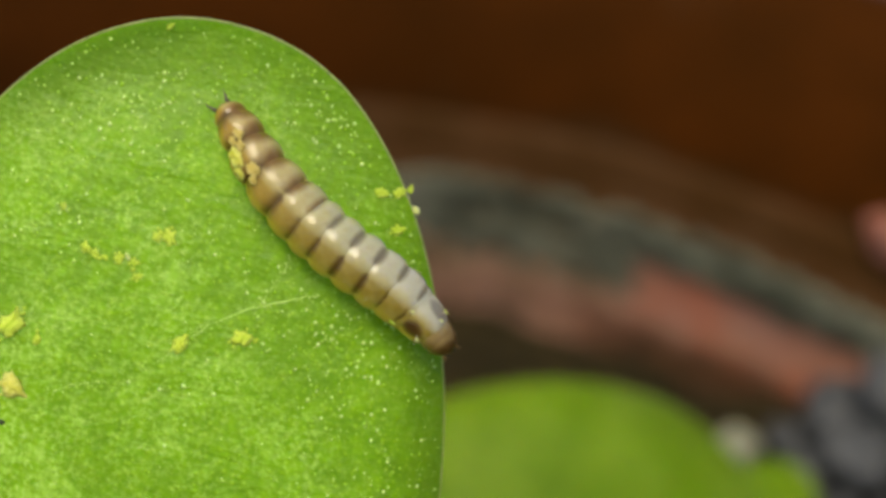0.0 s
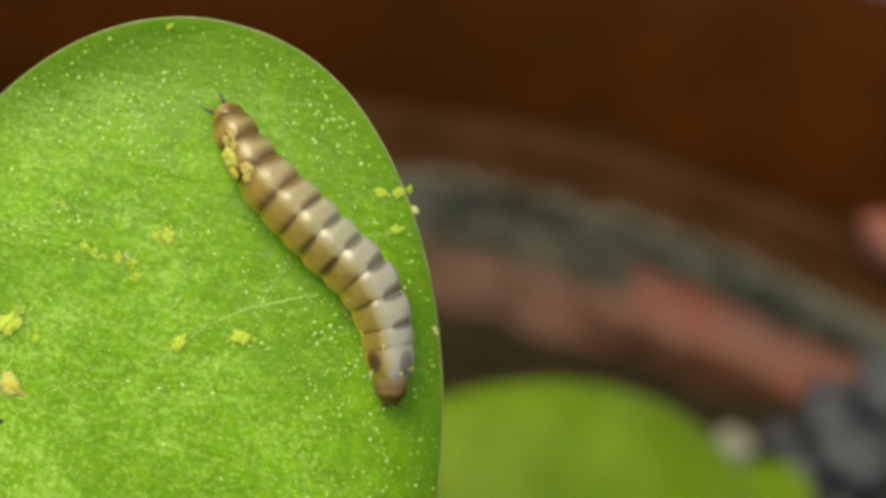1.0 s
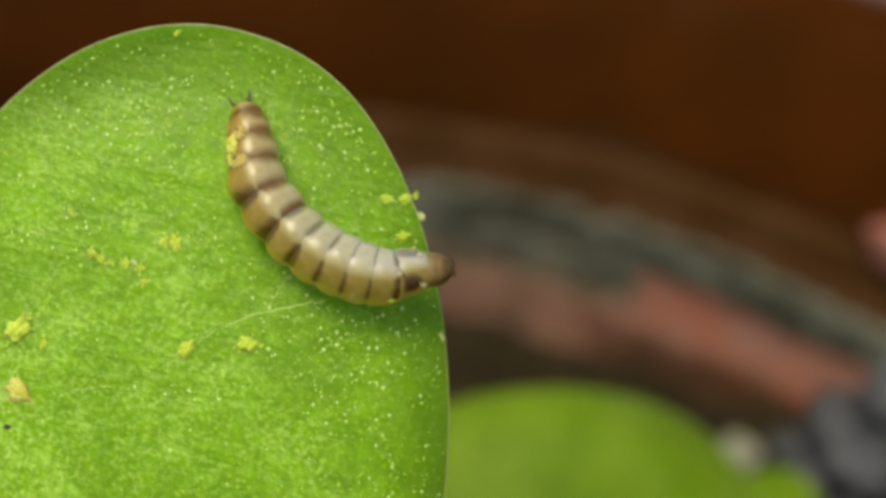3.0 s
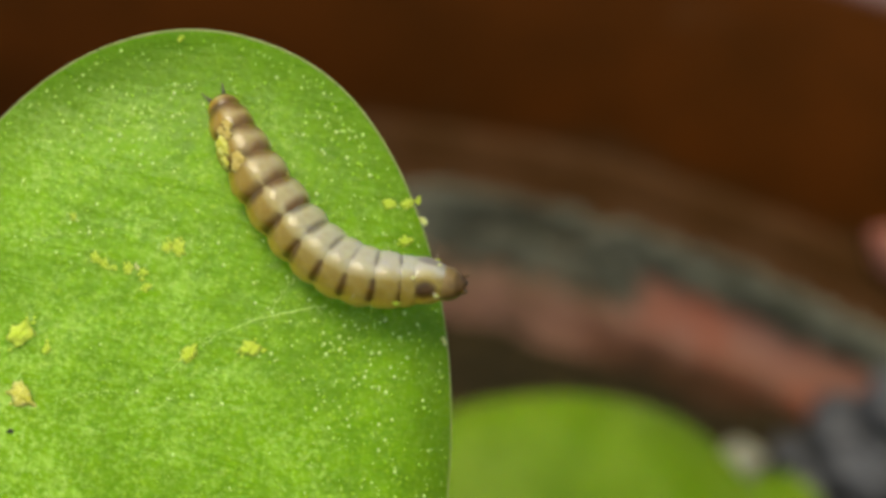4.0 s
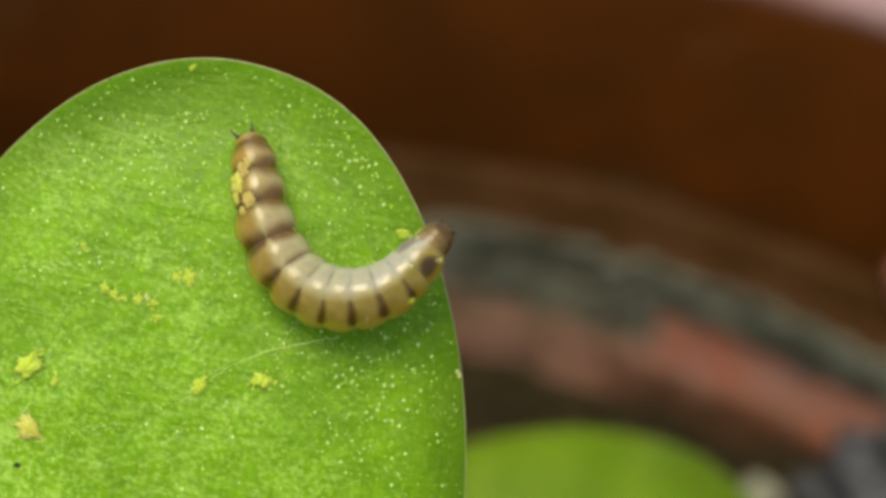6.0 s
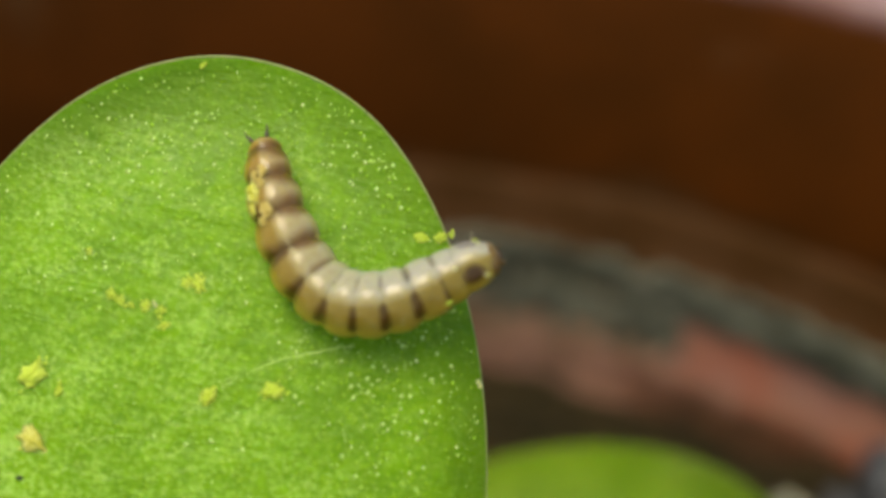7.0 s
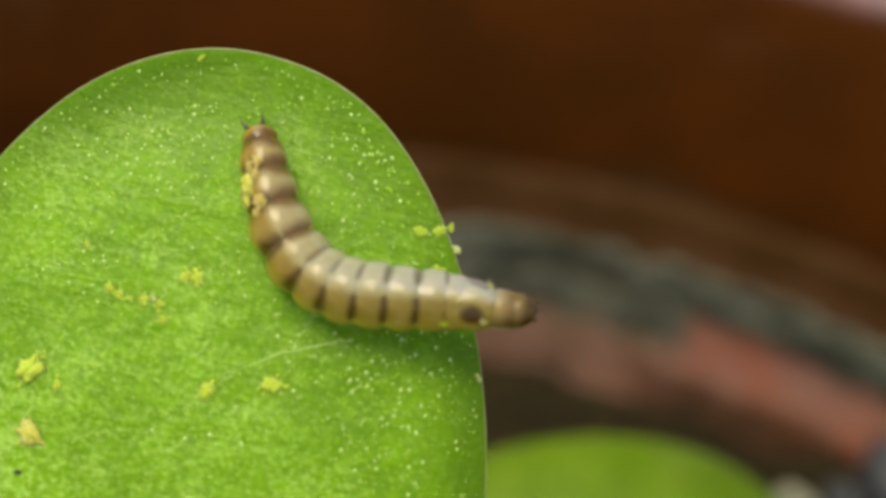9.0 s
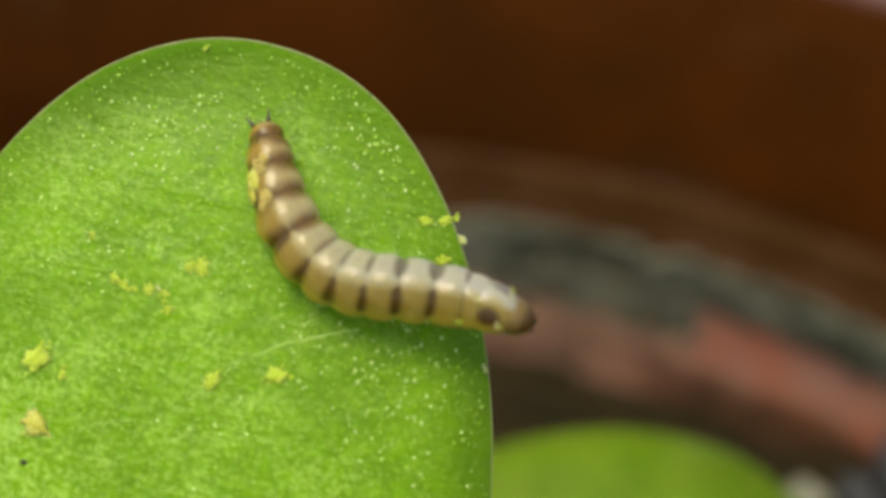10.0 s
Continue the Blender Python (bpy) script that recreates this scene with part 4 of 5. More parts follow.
    walk(larva_parts[3], [
        (0, pose(0.000795, -0.000658, -0.000004, 29.07, 31.31, -42.22)),
        (0.3, pose(0.000772, -0.000665, -0.000008, 29.36, 30.96, -41.65)),
        (0.5, pose(0.000690, -0.000690, -0.000021, 30.34, 29.69, -39.66)),
        (1, pose(0.000684, -0.000635, 0.000031, 29.84, 30.15, -40.67)),
        (1.5, pose(0.000594, -0.000650, 0.000027, 27.47, 31.98, -45.32)),
        (2, pose(0.000270, -0.000725, -0.000014, 24.26, 33.98, -51.22)),
        (2.2, pose(0.000263, -0.000709, 0.000002, 22.40, 35.03, -54.47)),
        (2.5, pose(0.000240, -0.000652, 0.000058, 15.08, 37.99, -66.63)),
        (2.7, pose(0.000222, -0.000583, 0.000125, 11.01, 38.71, -73.07)),
        (3.8, pose(0.000348, -0.000342, 0.000340, 23.03, 34.41, -53.40)),
        (4, pose(0.000222, -0.000366, 0.000329, 24.03, 33.69, -51.64)),
        (4.5, pose(0.000015, -0.000382, 0.000330, 19.45, 36.23, -59.49)),
        (5, pose(0.000006, -0.000535, 0.000187, 18.99, 36.74, -60.27)),
        (5.5, pose(0.000059, -0.000659, 0.000064, 16.13, 38.07, -64.94)),
        (5.7, pose(0.000060, -0.000664, 0.000059, 14.63, 38.58, -67.35)),
        (6.8, pose(0.000435, -0.000702, 0.000000, 18.53, 37.44, -61.02)),
        (7, pose(0.000312, -0.000745, -0.000041, 18.77, 37.35, -60.62)),
        (7.5, pose(0.000270, -0.000755, -0.000045, 19.63, 37.05, -59.20)),
        (8, pose(0.000261, -0.000715, -0.000005, 19.60, 36.79, -59.24)),
        (8.5, pose(0.000266, -0.000671, 0.000038, 20.37, 36.25, -57.95)),
        (9, pose(0.000219, -0.000724, -0.000011, 18.63, 37.35, -60.85)),
        (9.5, pose(0.000266, -0.000787, -0.000074, 19.67, 37.03, -59.13)),
        (10, pose(0.000259, -0.000759, -0.000047, 20.58, 36.51, -57.60))])
    walk(larva_parts[4], [
        (0, pose(0.001255, -0.001029, -0.000365, 31.58, 31.53, -37.15)),
        (0.3, pose(0.001231, -0.001033, -0.000365, 31.60, 31.59, -37.12)),
        (0.5, pose(0.001147, -0.001045, -0.000367, 31.66, 31.79, -37.01)),
        (1, pose(0.001144, -0.000982, -0.000305, 32.52, 30.71, -35.13)),
        (1.5, pose(0.001018, -0.001008, -0.000314, 31.76, 31.33, -36.78)),
        (2, pose(0.000703, -0.001109, -0.000376, 31.99, 30.80, -36.26)),
        (2.2, pose(0.000680, -0.001113, -0.000378, 31.16, 31.62, -38.02)),
        (2.5, pose(0.000599, -0.001128, -0.000384, 27.94, 34.33, -44.48)),
        (2.7, pose(0.000584, -0.001075, -0.000332, 28.79, 33.63, -42.83)),
        (3.8, pose(0.000710, -0.000806, -0.000083, 24.99, 35.57, -49.93)),
        (4, pose(0.000647, -0.000824, -0.000094, 27.92, 33.65, -44.49)),
        (4.5, pose(0.000408, -0.000903, -0.000147, 26.35, 34.72, -47.45)),
        (5, pose(0.000368, -0.001066, -0.000302, 24.28, 36.22, -51.21)),
        (5.5, pose(0.000381, -0.001200, -0.000434, 23.19, 37.01, -53.15)),
        (5.7, pose(0.000384, -0.001204, -0.000438, 24.22, 36.34, -51.33)),
        (6.8, pose(0.000781, -0.001211, -0.000476, 24.57, 36.42, -50.70)),
        (7, pose(0.000671, -0.001249, -0.000513, 25.47, 35.76, -49.01)),
        (7.5, pose(0.000677, -0.001244, -0.000504, 28.68, 33.40, -43.03)),
        (8, pose(0.000669, -0.001192, -0.000453, 28.91, 33.12, -42.59)),
        (8.5, pose(0.000657, -0.001131, -0.000392, 28.44, 33.36, -43.50)),
        (9, pose(0.000615, -0.001215, -0.000470, 28.66, 33.24, -43.07)),
        (9.5, pose(0.000674, -0.001254, -0.000513, 29.63, 32.35, -41.16)),
        (10, pose(0.000680, -0.001234, -0.000495, 29.49, 32.63, -41.43))])
    walk(larva_parts[5], [
        (0, pose(0.001657, -0.001307, -0.000643, 33.28, 28.21, -33.30)),
        (0.3, pose(0.001635, -0.001310, -0.000649, 33.50, 28.76, -32.83)),
        (0.5, pose(0.001559, -0.001319, -0.000669, 34.33, 30.70, -31.14)),
        (1, pose(0.001554, -0.001255, -0.000606, 33.37, 31.94, -33.40)),
        (1.5, pose(0.001450, -0.001288, -0.000622, 34.12, 30.88, -31.63)),
        (2, pose(0.001148, -0.001392, -0.000681, 34.38, 29.80, -30.93)),
        (2.2, pose(0.001132, -0.001417, -0.000695, 33.86, 29.45, -32.05)),
        (2.5, pose(0.001076, -0.001506, -0.000744, 32.08, 28.16, -35.95)),
        (2.7, pose(0.001090, -0.001470, -0.000705, 31.81, 27.91, -36.55)),
        (3.8, pose(0.001135, -0.001226, -0.000447, 29.55, 28.15, -41.29)),
        (4, pose(0.001103, -0.001263, -0.000473, 28.49, 28.45, -43.41)),
        (4.5, pose(0.000885, -0.001331, -0.000513, 30.90, 25.62, -38.54)),
        (5, pose(0.000821, -0.001481, -0.000653, 31.77, 24.01, -36.74)),
        (5.5, pose(0.000823, -0.001610, -0.000781, 31.93, 23.72, -36.38)),
        (5.7, pose(0.000822, -0.001591, -0.000761, 32.17, 22.78, -35.92)),
        (6.8, pose(0.001214, -0.001585, -0.000792, 32.94, 22.01, -34.17)),
        (7, pose(0.001115, -0.001616, -0.000823, 33.28, 21.53, -33.35)),
        (7.5, pose(0.001160, -0.001585, -0.000793, 34.50, 19.83, -30.45)),
        (8, pose(0.001153, -0.001527, -0.000732, 34.92, 18.38, -29.48)),
        (8.5, pose(0.001132, -0.001475, -0.000678, 34.29, 19.86, -31.02)),
        (9, pose(0.001103, -0.001543, -0.000741, 35.16, 18.18, -28.86)),
        (9.5, pose(0.001137, -0.001564, -0.000764, 34.93, 17.91, -29.51)),
        (10, pose(0.001176, -0.001561, -0.000767, 35.25, 18.15, -28.60))])
    walk(larva_parts[6], [
        (0, pose(0.002079, -0.001561, -0.000901, 34.81, 27.74, -29.72)),
        (0.3, pose(0.002055, -0.001557, -0.000910, 35.04, 28.31, -29.23)),
        (0.5, pose(0.001972, -0.001544, -0.000943, 35.89, 30.32, -27.47)),
        (1, pose(0.001973, -0.001524, -0.000924, 34.15, 32.77, -31.81)),
        (1.5, pose(0.001881, -0.001550, -0.000931, 34.35, 32.10, -31.28)),
        (2, pose(0.001601, -0.001627, -0.000960, 36.37, 28.35, -26.00)),
        (2.2, pose(0.001590, -0.001666, -0.000972, 36.03, 27.48, -26.73)),
        (2.5, pose(0.001553, -0.001804, -0.001014, 34.93, 24.35, -29.24)),
        (2.7, pose(0.001583, -0.001755, -0.000957, 36.24, 21.49, -25.69)),
        (3.8, pose(0.001622, -0.001581, -0.000719, 33.60, 22.20, -32.56)),
        (4, pose(0.001561, -0.001629, -0.000744, 32.86, 22.34, -34.33)),
        (4.5, pose(0.001388, -0.001645, -0.000732, 35.57, 17.24, -27.80)),
        (5, pose(0.001306, -0.001764, -0.000836, 36.06, 15.07, -26.64)),
        (5.5, pose(0.001315, -0.001866, -0.000937, 37.67, 10.93, -22.02)),
        (5.7, pose(0.001291, -0.001845, -0.000911, 37.10, 12.04, -23.84)),
        (6.8, pose(0.001682, -0.001791, -0.000902, 39.07, 6.49, -17.24)),
        (7, pose(0.001595, -0.001819, -0.000933, 39.21, 6.40, -16.50)),
        (7.5, pose(0.001679, -0.001777, -0.000899, 39.70, 6.10, -13.86)),
        (8, pose(0.001655, -0.001707, -0.000824, 39.70, 5.96, -13.93)),
        (8.5, pose(0.001633, -0.001672, -0.000783, 39.47, 6.27, -15.16)),
        (9, pose(0.001611, -0.001737, -0.000843, 39.20, 7.38, -16.29)),
        (9.5, pose(0.001647, -0.001745, -0.000858, 39.65, 6.45, -14.08)),
        (10, pose(0.001700, -0.001757, -0.000876, 39.27, 7.90, -15.79))])
    walk(larva_parts[7], [
        (0, pose(0.002539, -0.001794, -0.001174, 36.54, 28.19, -25.13)),
        (0.3, pose(0.002515, -0.001788, -0.001191, 36.57, 29.11, -25.34)),
        (0.5, pose(0.002428, -0.001767, -0.001251, 36.66, 32.38, -26.08)),
        (1, pose(0.002420, -0.001770, -0.001251, 35.97, 33.49, -28.25)),
        (1.5, pose(0.002293, -0.001786, -0.001238, 35.38, 33.97, -29.97)),
        (2, pose(0.002047, -0.001845, -0.001245, 36.80, 31.30, -26.61)),
        (2.2, pose(0.002041, -0.001881, -0.001239, 37.36, 28.84, -25.14)),
        (2.5, pose(0.002019, -0.002009, -0.001217, 38.71, 20.05, -20.36)),
        (2.7, pose(0.002054, -0.001930, -0.001122, 39.17, 16.31, -17.38)),
        (3.8, pose(0.002080, -0.001831, -0.000915, 34.83, 19.49, -25.79)),
        (4, pose(0.002016, -0.001879, -0.000928, 34.70, 17.81, -25.24)),
        (4.5, pose(0.001847, -0.001851, -0.000865, 35.71, 13.72, -22.10)),
        (5, pose(0.001756, -0.001936, -0.000930, 37.03, 9.00, -17.25)),
        (5.5, pose(0.001773, -0.001982, -0.000976, 38.44, 2.04, -10.14)),
        (5.7, pose(0.001741, -0.001968, -0.000956, 38.43, 1.91, -10.24)),
        (6.8, pose(0.002142, -0.001852, -0.000900, 39.06, -2.81, -2.53)),
        (7, pose(0.002069, -0.001879, -0.000933, 39.05, -2.52, -2.28)),
        (7.5, pose(0.002207, -0.001831, -0.000907, 39.02, -1.51, -1.39)),
        (8, pose(0.002211, -0.001767, -0.000846, 38.96, 0.93, -2.57)),
        (8.5, pose(0.002160, -0.001737, -0.000801, 38.92, 1.04, -3.76)),
        (9, pose(0.002133, -0.001830, -0.000884, 38.63, 3.82, -7.44)),
        (9.5, pose(0.002212, -0.001824, -0.000895, 38.81, 3.38, -5.22)),
        (10, pose(0.002236, -0.001847, -0.000919, 38.72, 3.79, -6.41))])
    walk(larva_parts[8], [
        (0, pose(0.003006, -0.001993, -0.001456, 37.58, 30.04, -22.43)),
        (0.3, pose(0.002971, -0.001994, -0.001486, 37.09, 31.91, -24.41)),
        (0.5, pose(0.002848, -0.001997, -0.001594, 34.58, 38.38, -31.97)),
        (1, pose(0.002792, -0.002041, -0.001621, 29.15, 42.37, -43.45)),
        (1.5, pose(0.002670, -0.002057, -0.001604, 30.62, 41.29, -41.06)),
        (2, pose(0.002456, -0.002048, -0.001541, 37.79, 34.11, -26.01)),
        (2.2, pose(0.002452, -0.002065, -0.001500, 39.03, 30.37, -22.82)),
        (2.5, pose(0.002438, -0.002125, -0.001355, 41.41, 16.72, -12.85)),
        (2.7, pose(0.002461, -0.002016, -0.001223, 41.32, 12.33, -8.89)),
        (3.8, pose(0.002546, -0.001973, -0.001044, 36.92, 11.94, -11.42)),
        (4, pose(0.002471, -0.002017, -0.001039, 36.13, 10.45, -11.63)),
        (4.5, pose(0.002289, -0.001968, -0.000944, 36.27, 7.60, -10.57)),
        (5, pose(0.002216, -0.002009, -0.000966, 36.89, 1.80, -4.33)),
        (5.5, pose(0.002221, -0.002000, -0.000954, 37.01, -5.86, 2.73)),
        (5.7, pose(0.002197, -0.001976, -0.000925, 36.93, -7.10, 4.39)),
        (6.8, pose(0.002645, -0.001786, -0.000827, 35.97, -10.96, 12.68)),
        (7, pose(0.002584, -0.001812, -0.000864, 36.02, -10.32, 12.30)),
        (7.5, pose(0.002764, -0.001764, -0.000853, 36.22, -8.04, 10.97)),
        (8, pose(0.002797, -0.001739, -0.000834, 36.82, -2.48, 5.35)),
        (8.5, pose(0.002732, -0.001737, -0.000811, 37.01, 1.43, 1.26)),
        (9, pose(0.002690, -0.001870, -0.000925, 37.00, 4.71, -2.45)),
        (9.5, pose(0.002839, -0.001845, -0.000944, 37.07, 4.97, -0.91)),
        (10, pose(0.002861, -0.001880, -0.000983, 37.06, 7.14, -2.68))])
    walk(larva_parts[9], [
        (0, pose(0.003403, -0.002173, -0.001746, 36.20, 35.48, -26.86)),
        (0.3, pose(0.003349, -0.002190, -0.001796, 34.96, 37.93, -30.45)),
        (0.5, pose(0.003156, -0.002252, -0.001973, 28.42, 45.99, -44.96)),
        (1, pose(0.003045, -0.002389, -0.002076, 19.26, 48.29, -60.70)),
        (1.5, pose(0.002941, -0.002397, -0.002052, 20.37, 47.99, -59.25)),
        (2, pose(0.002850, -0.002242, -0.001870, 38.34, 38.35, -26.91)),
        (2.2, pose(0.002845, -0.002228, -0.001782, 40.51, 33.58, -21.46)),
        (2.5, pose(0.002828, -0.002178, -0.001471, 43.71, 15.73, -5.10)),
        (2.7, pose(0.002846, -0.002026, -0.001287, 42.61, 6.89, 2.99)),
        (3.8, pose(0.003039, -0.002010, -0.001128, 36.30, 7.75, -1.35)),
        (4, pose(0.002980, -0.002053, -0.001116, 35.16, 7.55, -1.42)),
        (4.5, pose(0.002723, -0.001998, -0.000979, 35.02, 2.24, 0.21)),
        (5, pose(0.002683, -0.001966, -0.000936, 34.21, -7.70, 11.38)),
        (5.5, pose(0.002667, -0.001870, -0.000835, 31.81, -18.82, 23.39)),
        (5.7, pose(0.002656, -0.001838, -0.000800, 31.70, -19.09, 23.79)),
        (6.8, pose(0.003210, -0.001583, -0.000669, 32.24, -17.18, 21.66)),
        (7, pose(0.003159, -0.001618, -0.000708, 32.53, -16.92, 20.40)),
        (7.5, pose(0.003372, -0.001598, -0.000705, 33.58, -15.98, 15.93)),
        (8, pose(0.003419, -0.001665, -0.000779, 34.80, -6.25, 5.92)),
        (8.5, pose(0.003324, -0.001723, -0.000830, 35.01, 1.59, 0.14)),
        (9, pose(0.003287, -0.001872, -0.000976, 35.07, 4.51, -0.39)),
        (9.5, pose(0.003520, -0.001866, -0.000994, 34.93, 3.47, -3.50)),
        (10, pose(0.003560, -0.001942, -0.001078, 34.64, 7.76, -7.90))])
    walk(larva_parts[10], [
        (0, pose(0.003607, -0.002288, -0.001911, 33.05, 33.39, -33.05)),
        (0.3, pose(0.003552, -0.002336, -0.002003, 31.64, 37.00, -37.09)),
        (0.5, pose(0.003356, -0.002506, -0.002328, 22.88, 48.86, -54.65)),
        (1, pose(0.003163, -0.002712, -0.002473, 7.85, 49.62, -78.31)),
        (1.5, pose(0.003061, -0.002712, -0.002439, 9.16, 49.57, -76.53)),
        (2, pose(0.003083, -0.002367, -0.002090, 36.56, 42.78, -32.33)),
        (2.2, pose(0.003066, -0.002328, -0.001964, 40.89, 35.76, -22.70)),
        (2.5, pose(0.003008, -0.002188, -0.001519, 44.70, 8.14, 4.02)),
        (2.7, pose(0.003011, -0.002006, -0.001299, 40.63, -6.94, 17.48)),
        (3.8, pose(0.003481, -0.001998, -0.001140, 34.48, -1.74, 1.60)),
        (4, pose(0.003402, -0.002052, -0.001146, 33.00, 0.64, -0.32)),
        (4.5, pose(0.002927, -0.001979, -0.000974, 31.57, -11.79, 16.08)),
        (5, pose(0.003004, -0.001840, -0.000841, 28.59, -21.99, 28.77)),
        (5.5, pose(0.002988, -0.001676, -0.000667, 25.46, -30.27, 38.51)),
        (5.7, pose(0.002981, -0.001623, -0.000609, 24.47, -32.17, 41.18)),
        (6.8, pose(0.003683, -0.001411, -0.000474, 32.22, -23.61, 16.26)),
        (7, pose(0.003639, -0.001457, -0.000519, 32.41, -22.25, 14.69)),
        (7.5, pose(0.003878, -0.001478, -0.000537, 33.07, -17.44, 9.11)),
        (8, pose(0.003952, -0.001642, -0.000713, 33.19, -6.14, -1.33)),
        (8.5, pose(0.003808, -0.001753, -0.000830, 32.90, -1.28, -6.04)),
        (9, pose(0.003741, -0.001908, -0.001003, 32.54, 2.39, -9.59)),
        (9.5, pose(0.004058, -0.001933, -0.001022, 32.46, 3.14, -10.21)),
        (10, pose(0.004003, -0.002035, -0.001139, 31.42, 8.60, -16.92))])
    walk(larva_parts[11], [
        (0, pose(0.003907, -0.002488, -0.002144, 32.49, 35.06, -34.22)),
        (0.3, pose(0.003822, -0.002545, -0.002258, 31.43, 38.70, -37.65)),
        (0.5, pose(0.003520, -0.002746, -0.002663, 24.31, 50.99, -52.68)),
        (1, pose(0.003216, -0.003022, -0.002840, 4.69, 51.41, -83.08)),
        (1.5, pose(0.003129, -0.003036, -0.002826, 7.43, 51.50, -79.20)),
        (2, pose(0.003346, -0.002537, -0.002383, 34.92, 47.06, -36.92)),
        (2.2, pose(0.003365, -0.002452, -0.002205, 40.86, 38.92, -25.24)),
        (2.5, pose(0.003433, -0.002151, -0.001575, 45.31, 6.04, 4.88)),
        (2.7, pose(0.003411, -0.001866, -0.001236, 41.43, -6.96, 15.50)),
        (3.8, pose(0.003908, -0.001984, -0.001118, 32.86, 1.32, -1.22)),
        (4, pose(0.003831, -0.002054, -0.001143, 30.98, 2.24, -2.19)),
        (4.5, pose(0.003326, -0.001853, -0.000877, 29.32, -14.75, 18.40)),
        (5, pose(0.003343, -0.001638, -0.000671, 27.10, -24.29, 28.69)),
        (5.5, pose(0.003272, -0.001443, -0.000449, 21.61, -35.89, 45.58)),
        (5.7, pose(0.003244, -0.001378, -0.000374, 21.90, -35.79, 44.87)),
        (6.8, pose(0.004102, -0.001298, -0.000278, 30.45, -20.01, 14.29)),
        (7, pose(0.004064, -0.001356, -0.000336, 30.59, -17.96, 12.27)),
        (7.5, pose(0.004322, -0.001419, -0.000400, 31.09, -10.71, 5.12)),
        (8, pose(0.004412, -0.001660, -0.000662, 31.03, -2.38, -2.45)),
        (8.5, pose(0.004234, -0.001804, -0.000817, 30.94, -0.62, -4.41)),
        (9, pose(0.004162, -0.001990, -0.001018, 30.64, 3.34, -8.39)),
        (9.5, pose(0.004515, -0.002023, -0.001049, 30.48, 5.58, -10.02)),
        (10, pose(0.004406, -0.002167, -0.001204, 29.49, 11.91, -17.18))])
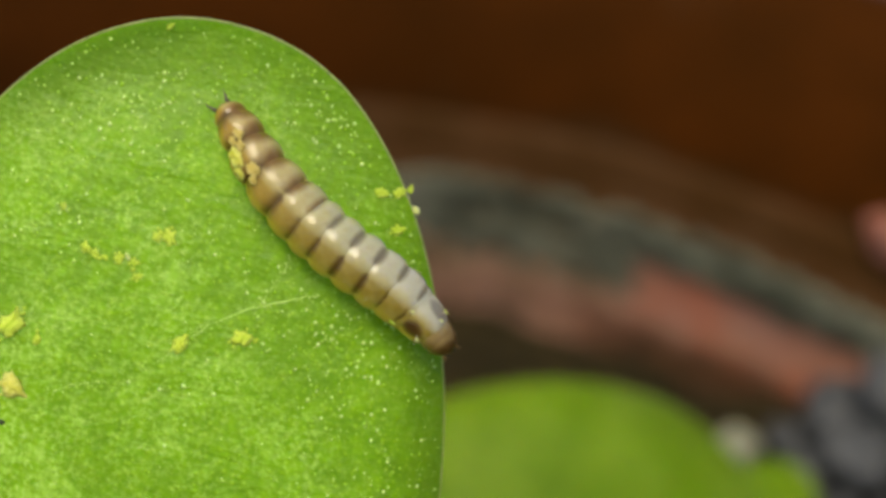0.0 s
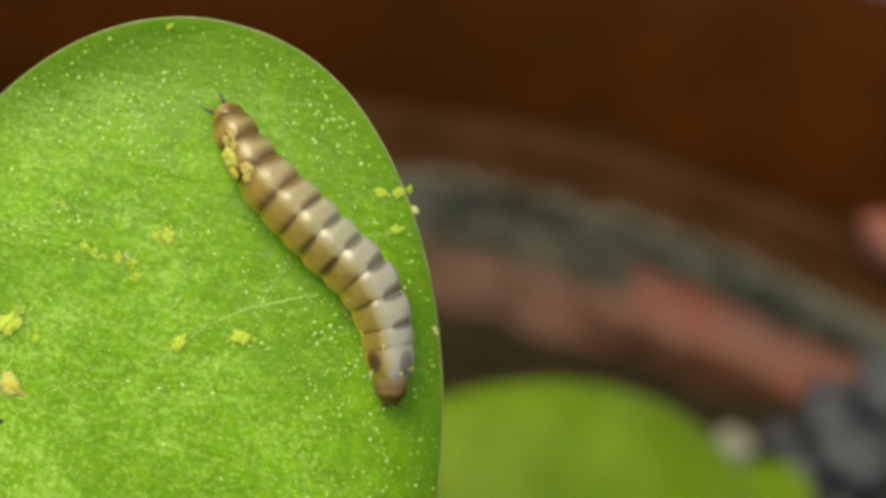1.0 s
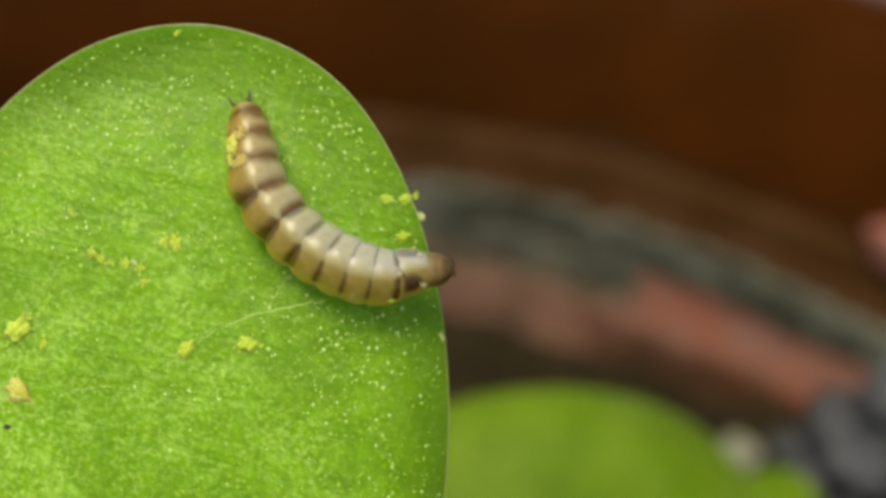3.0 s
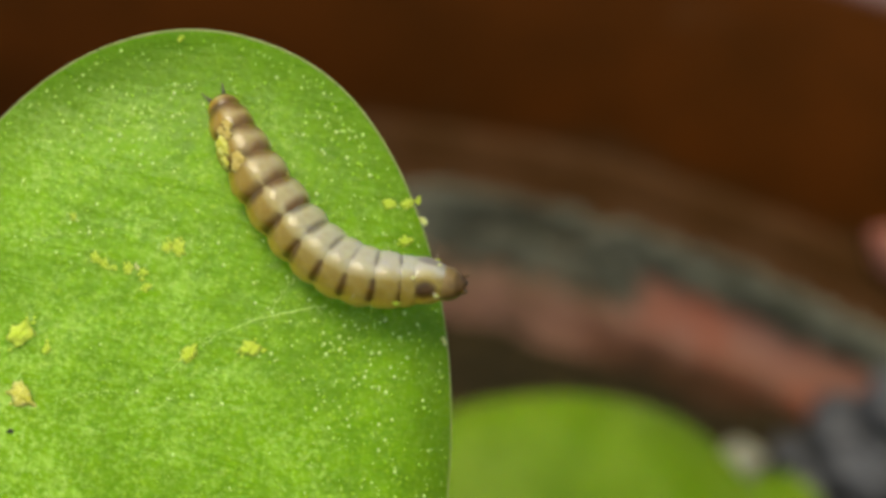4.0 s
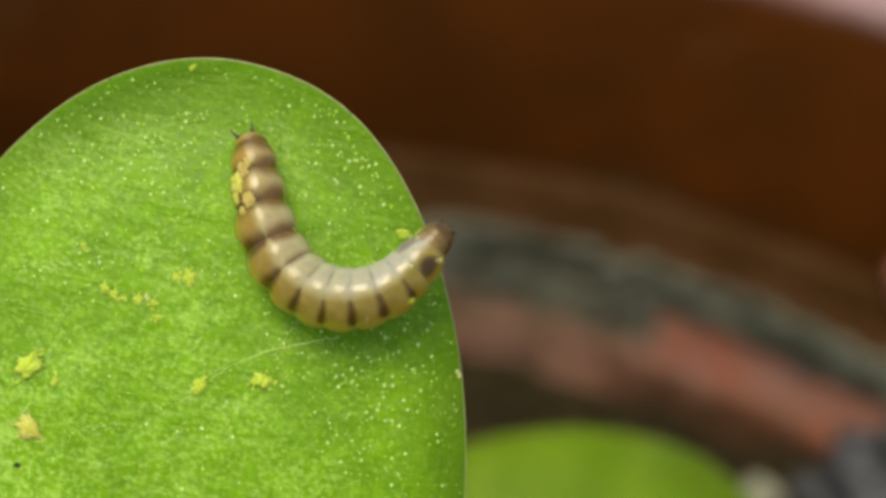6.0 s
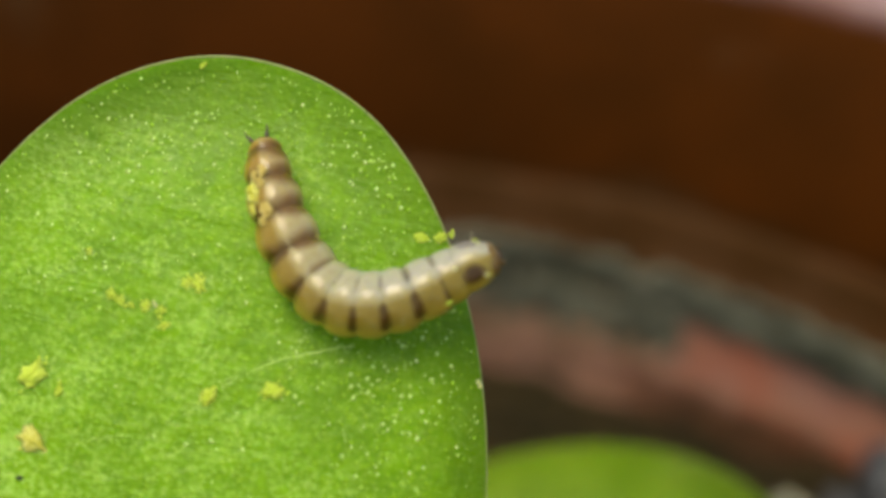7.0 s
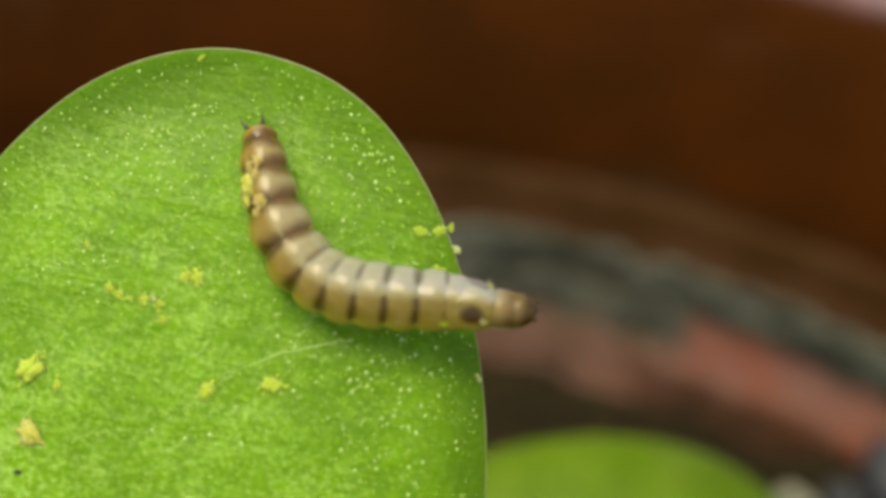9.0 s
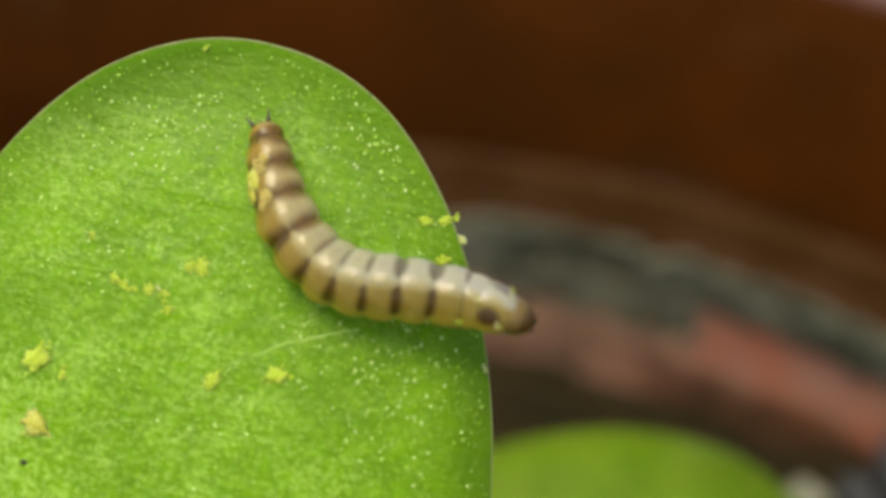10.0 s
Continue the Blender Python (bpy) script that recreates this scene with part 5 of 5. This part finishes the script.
    walk(larva_parts[12], [
        (0, pose(0.004283, -0.002752, -0.002504, 32.31, 38.09, -35.14)),
        (0.3, pose(0.004165, -0.002806, -0.002639, 31.77, 41.54, -37.55)),
        (0.5, pose(0.003745, -0.002996, -0.003119, 27.55, 53.56, -48.05)),
        (1, pose(0.003234, -0.003391, -0.003347, 1.84, 53.86, -87.31)),
        (1.5, pose(0.003192, -0.003414, -0.003359, 6.60, 54.23, -80.50)),
        (2, pose(0.003587, -0.002767, -0.002814, 31.56, 52.31, -43.60)),
        (2.2, pose(0.003692, -0.002620, -0.002551, 39.96, 42.99, -29.00)),
        (2.5, pose(0.004066, -0.002097, -0.001619, 45.13, 3.96, 4.91)),
        (2.7, pose(0.004060, -0.001747, -0.001179, 42.36, -4.95, 10.32)),
        (3.8, pose(0.004434, -0.002036, -0.001184, 32.74, 7.17, -5.56)),
        (4, pose(0.004332, -0.002096, -0.001194, 30.91, 5.74, -4.84)),
        (4.5, pose(0.003812, -0.001681, -0.000718, 29.17, -17.13, 19.49)),
        (5, pose(0.003805, -0.001415, -0.000425, 28.06, -25.60, 25.81)),
        (5.5, pose(0.003599, -0.000968, 0.000077, 17.62, -42.36, 55.46)),
        (5.7, pose(0.003606, -0.000980, 0.000066, 20.94, -39.34, 47.76)),
        (6.8, pose(0.004387, -0.001231, -0.000203, 30.25, -14.30, 13.25)),
        (7, pose(0.004333, -0.001302, -0.000276, 30.41, -11.67, 10.77)),
        (7.5, pose(0.004535, -0.001412, -0.000391, 30.99, -2.36, 1.96)),
        (8, pose(0.005033, -0.001689, -0.000693, 30.97, 2.78, -2.64)),
        (8.5, pose(0.005037, -0.001818, -0.000830, 31.00, 0.87, -0.94)),
        (9, pose(0.004998, -0.002061, -0.001093, 30.90, 5.15, -4.86)),
        (9.5, pose(0.004716, -0.002053, -0.001080, 30.68, 8.58, -8.43)),
        (10, pose(0.004867, -0.002298, -0.001345, 29.90, 16.35, -15.77))])
    walk(larva_parts[13], [
        (0, pose(0.004165, -0.002669, -0.002391, 32.31, 38.09, -35.14)),
        (0.3, pose(0.004057, -0.002724, -0.002520, 31.77, 41.54, -37.55)),
        (0.5, pose(0.003675, -0.002918, -0.002977, 27.55, 53.56, -48.05)),
        (1, pose(0.003228, -0.003272, -0.003184, 1.84, 53.86, -87.31)),
        (1.5, pose(0.003171, -0.003291, -0.003185, 6.60, 54.23, -80.50)),
        (2, pose(0.003513, -0.002697, -0.002682, 31.56, 52.31, -43.60)),
        (2.2, pose(0.003590, -0.002569, -0.002445, 39.96, 42.99, -29.00)),
        (2.5, pose(0.003862, -0.002115, -0.001605, 45.13, 3.96, 4.91)),
        (2.7, pose(0.003848, -0.001786, -0.001198, 42.36, -4.95, 10.32)),
        (3.8, pose(0.004274, -0.002020, -0.001164, 32.74, 7.17, -5.56)),
        (4, pose(0.004183, -0.002084, -0.001179, 30.91, 5.74, -4.84)),
        (4.5, pose(0.003664, -0.001733, -0.000766, 29.17, -17.13, 19.49)),
        (5, pose(0.003661, -0.001485, -0.000502, 28.06, -25.60, 25.81)),
        (5.5, pose(0.003487, -0.001130, -0.000102, 17.62, -42.36, 55.46)),
        (5.7, pose(0.003486, -0.001112, -0.000080, 20.94, -39.34, 47.76)),
        (6.8, pose(0.004325, -0.001246, -0.000220, 30.25, -14.30, 13.25)),
        (7, pose(0.004278, -0.001314, -0.000289, 30.41, -11.67, 10.77)),
        (7.5, pose(0.004507, -0.001413, -0.000393, 30.99, -2.36, 1.96)),
        (8, pose(0.004834, -0.001680, -0.000683, 30.97, 2.78, -2.64)),
        (8.5, pose(0.004762, -0.001813, -0.000825, 31.00, 0.87, -0.94)),
        (9, pose(0.004708, -0.002036, -0.001067, 30.90, 5.15, -4.86)),
        (9.5, pose(0.004692, -0.002049, -0.001076, 30.68, 8.58, -8.43)),
        (10, pose(0.004730, -0.002259, -0.001303, 29.90, 16.35, -15.77))])


motions()
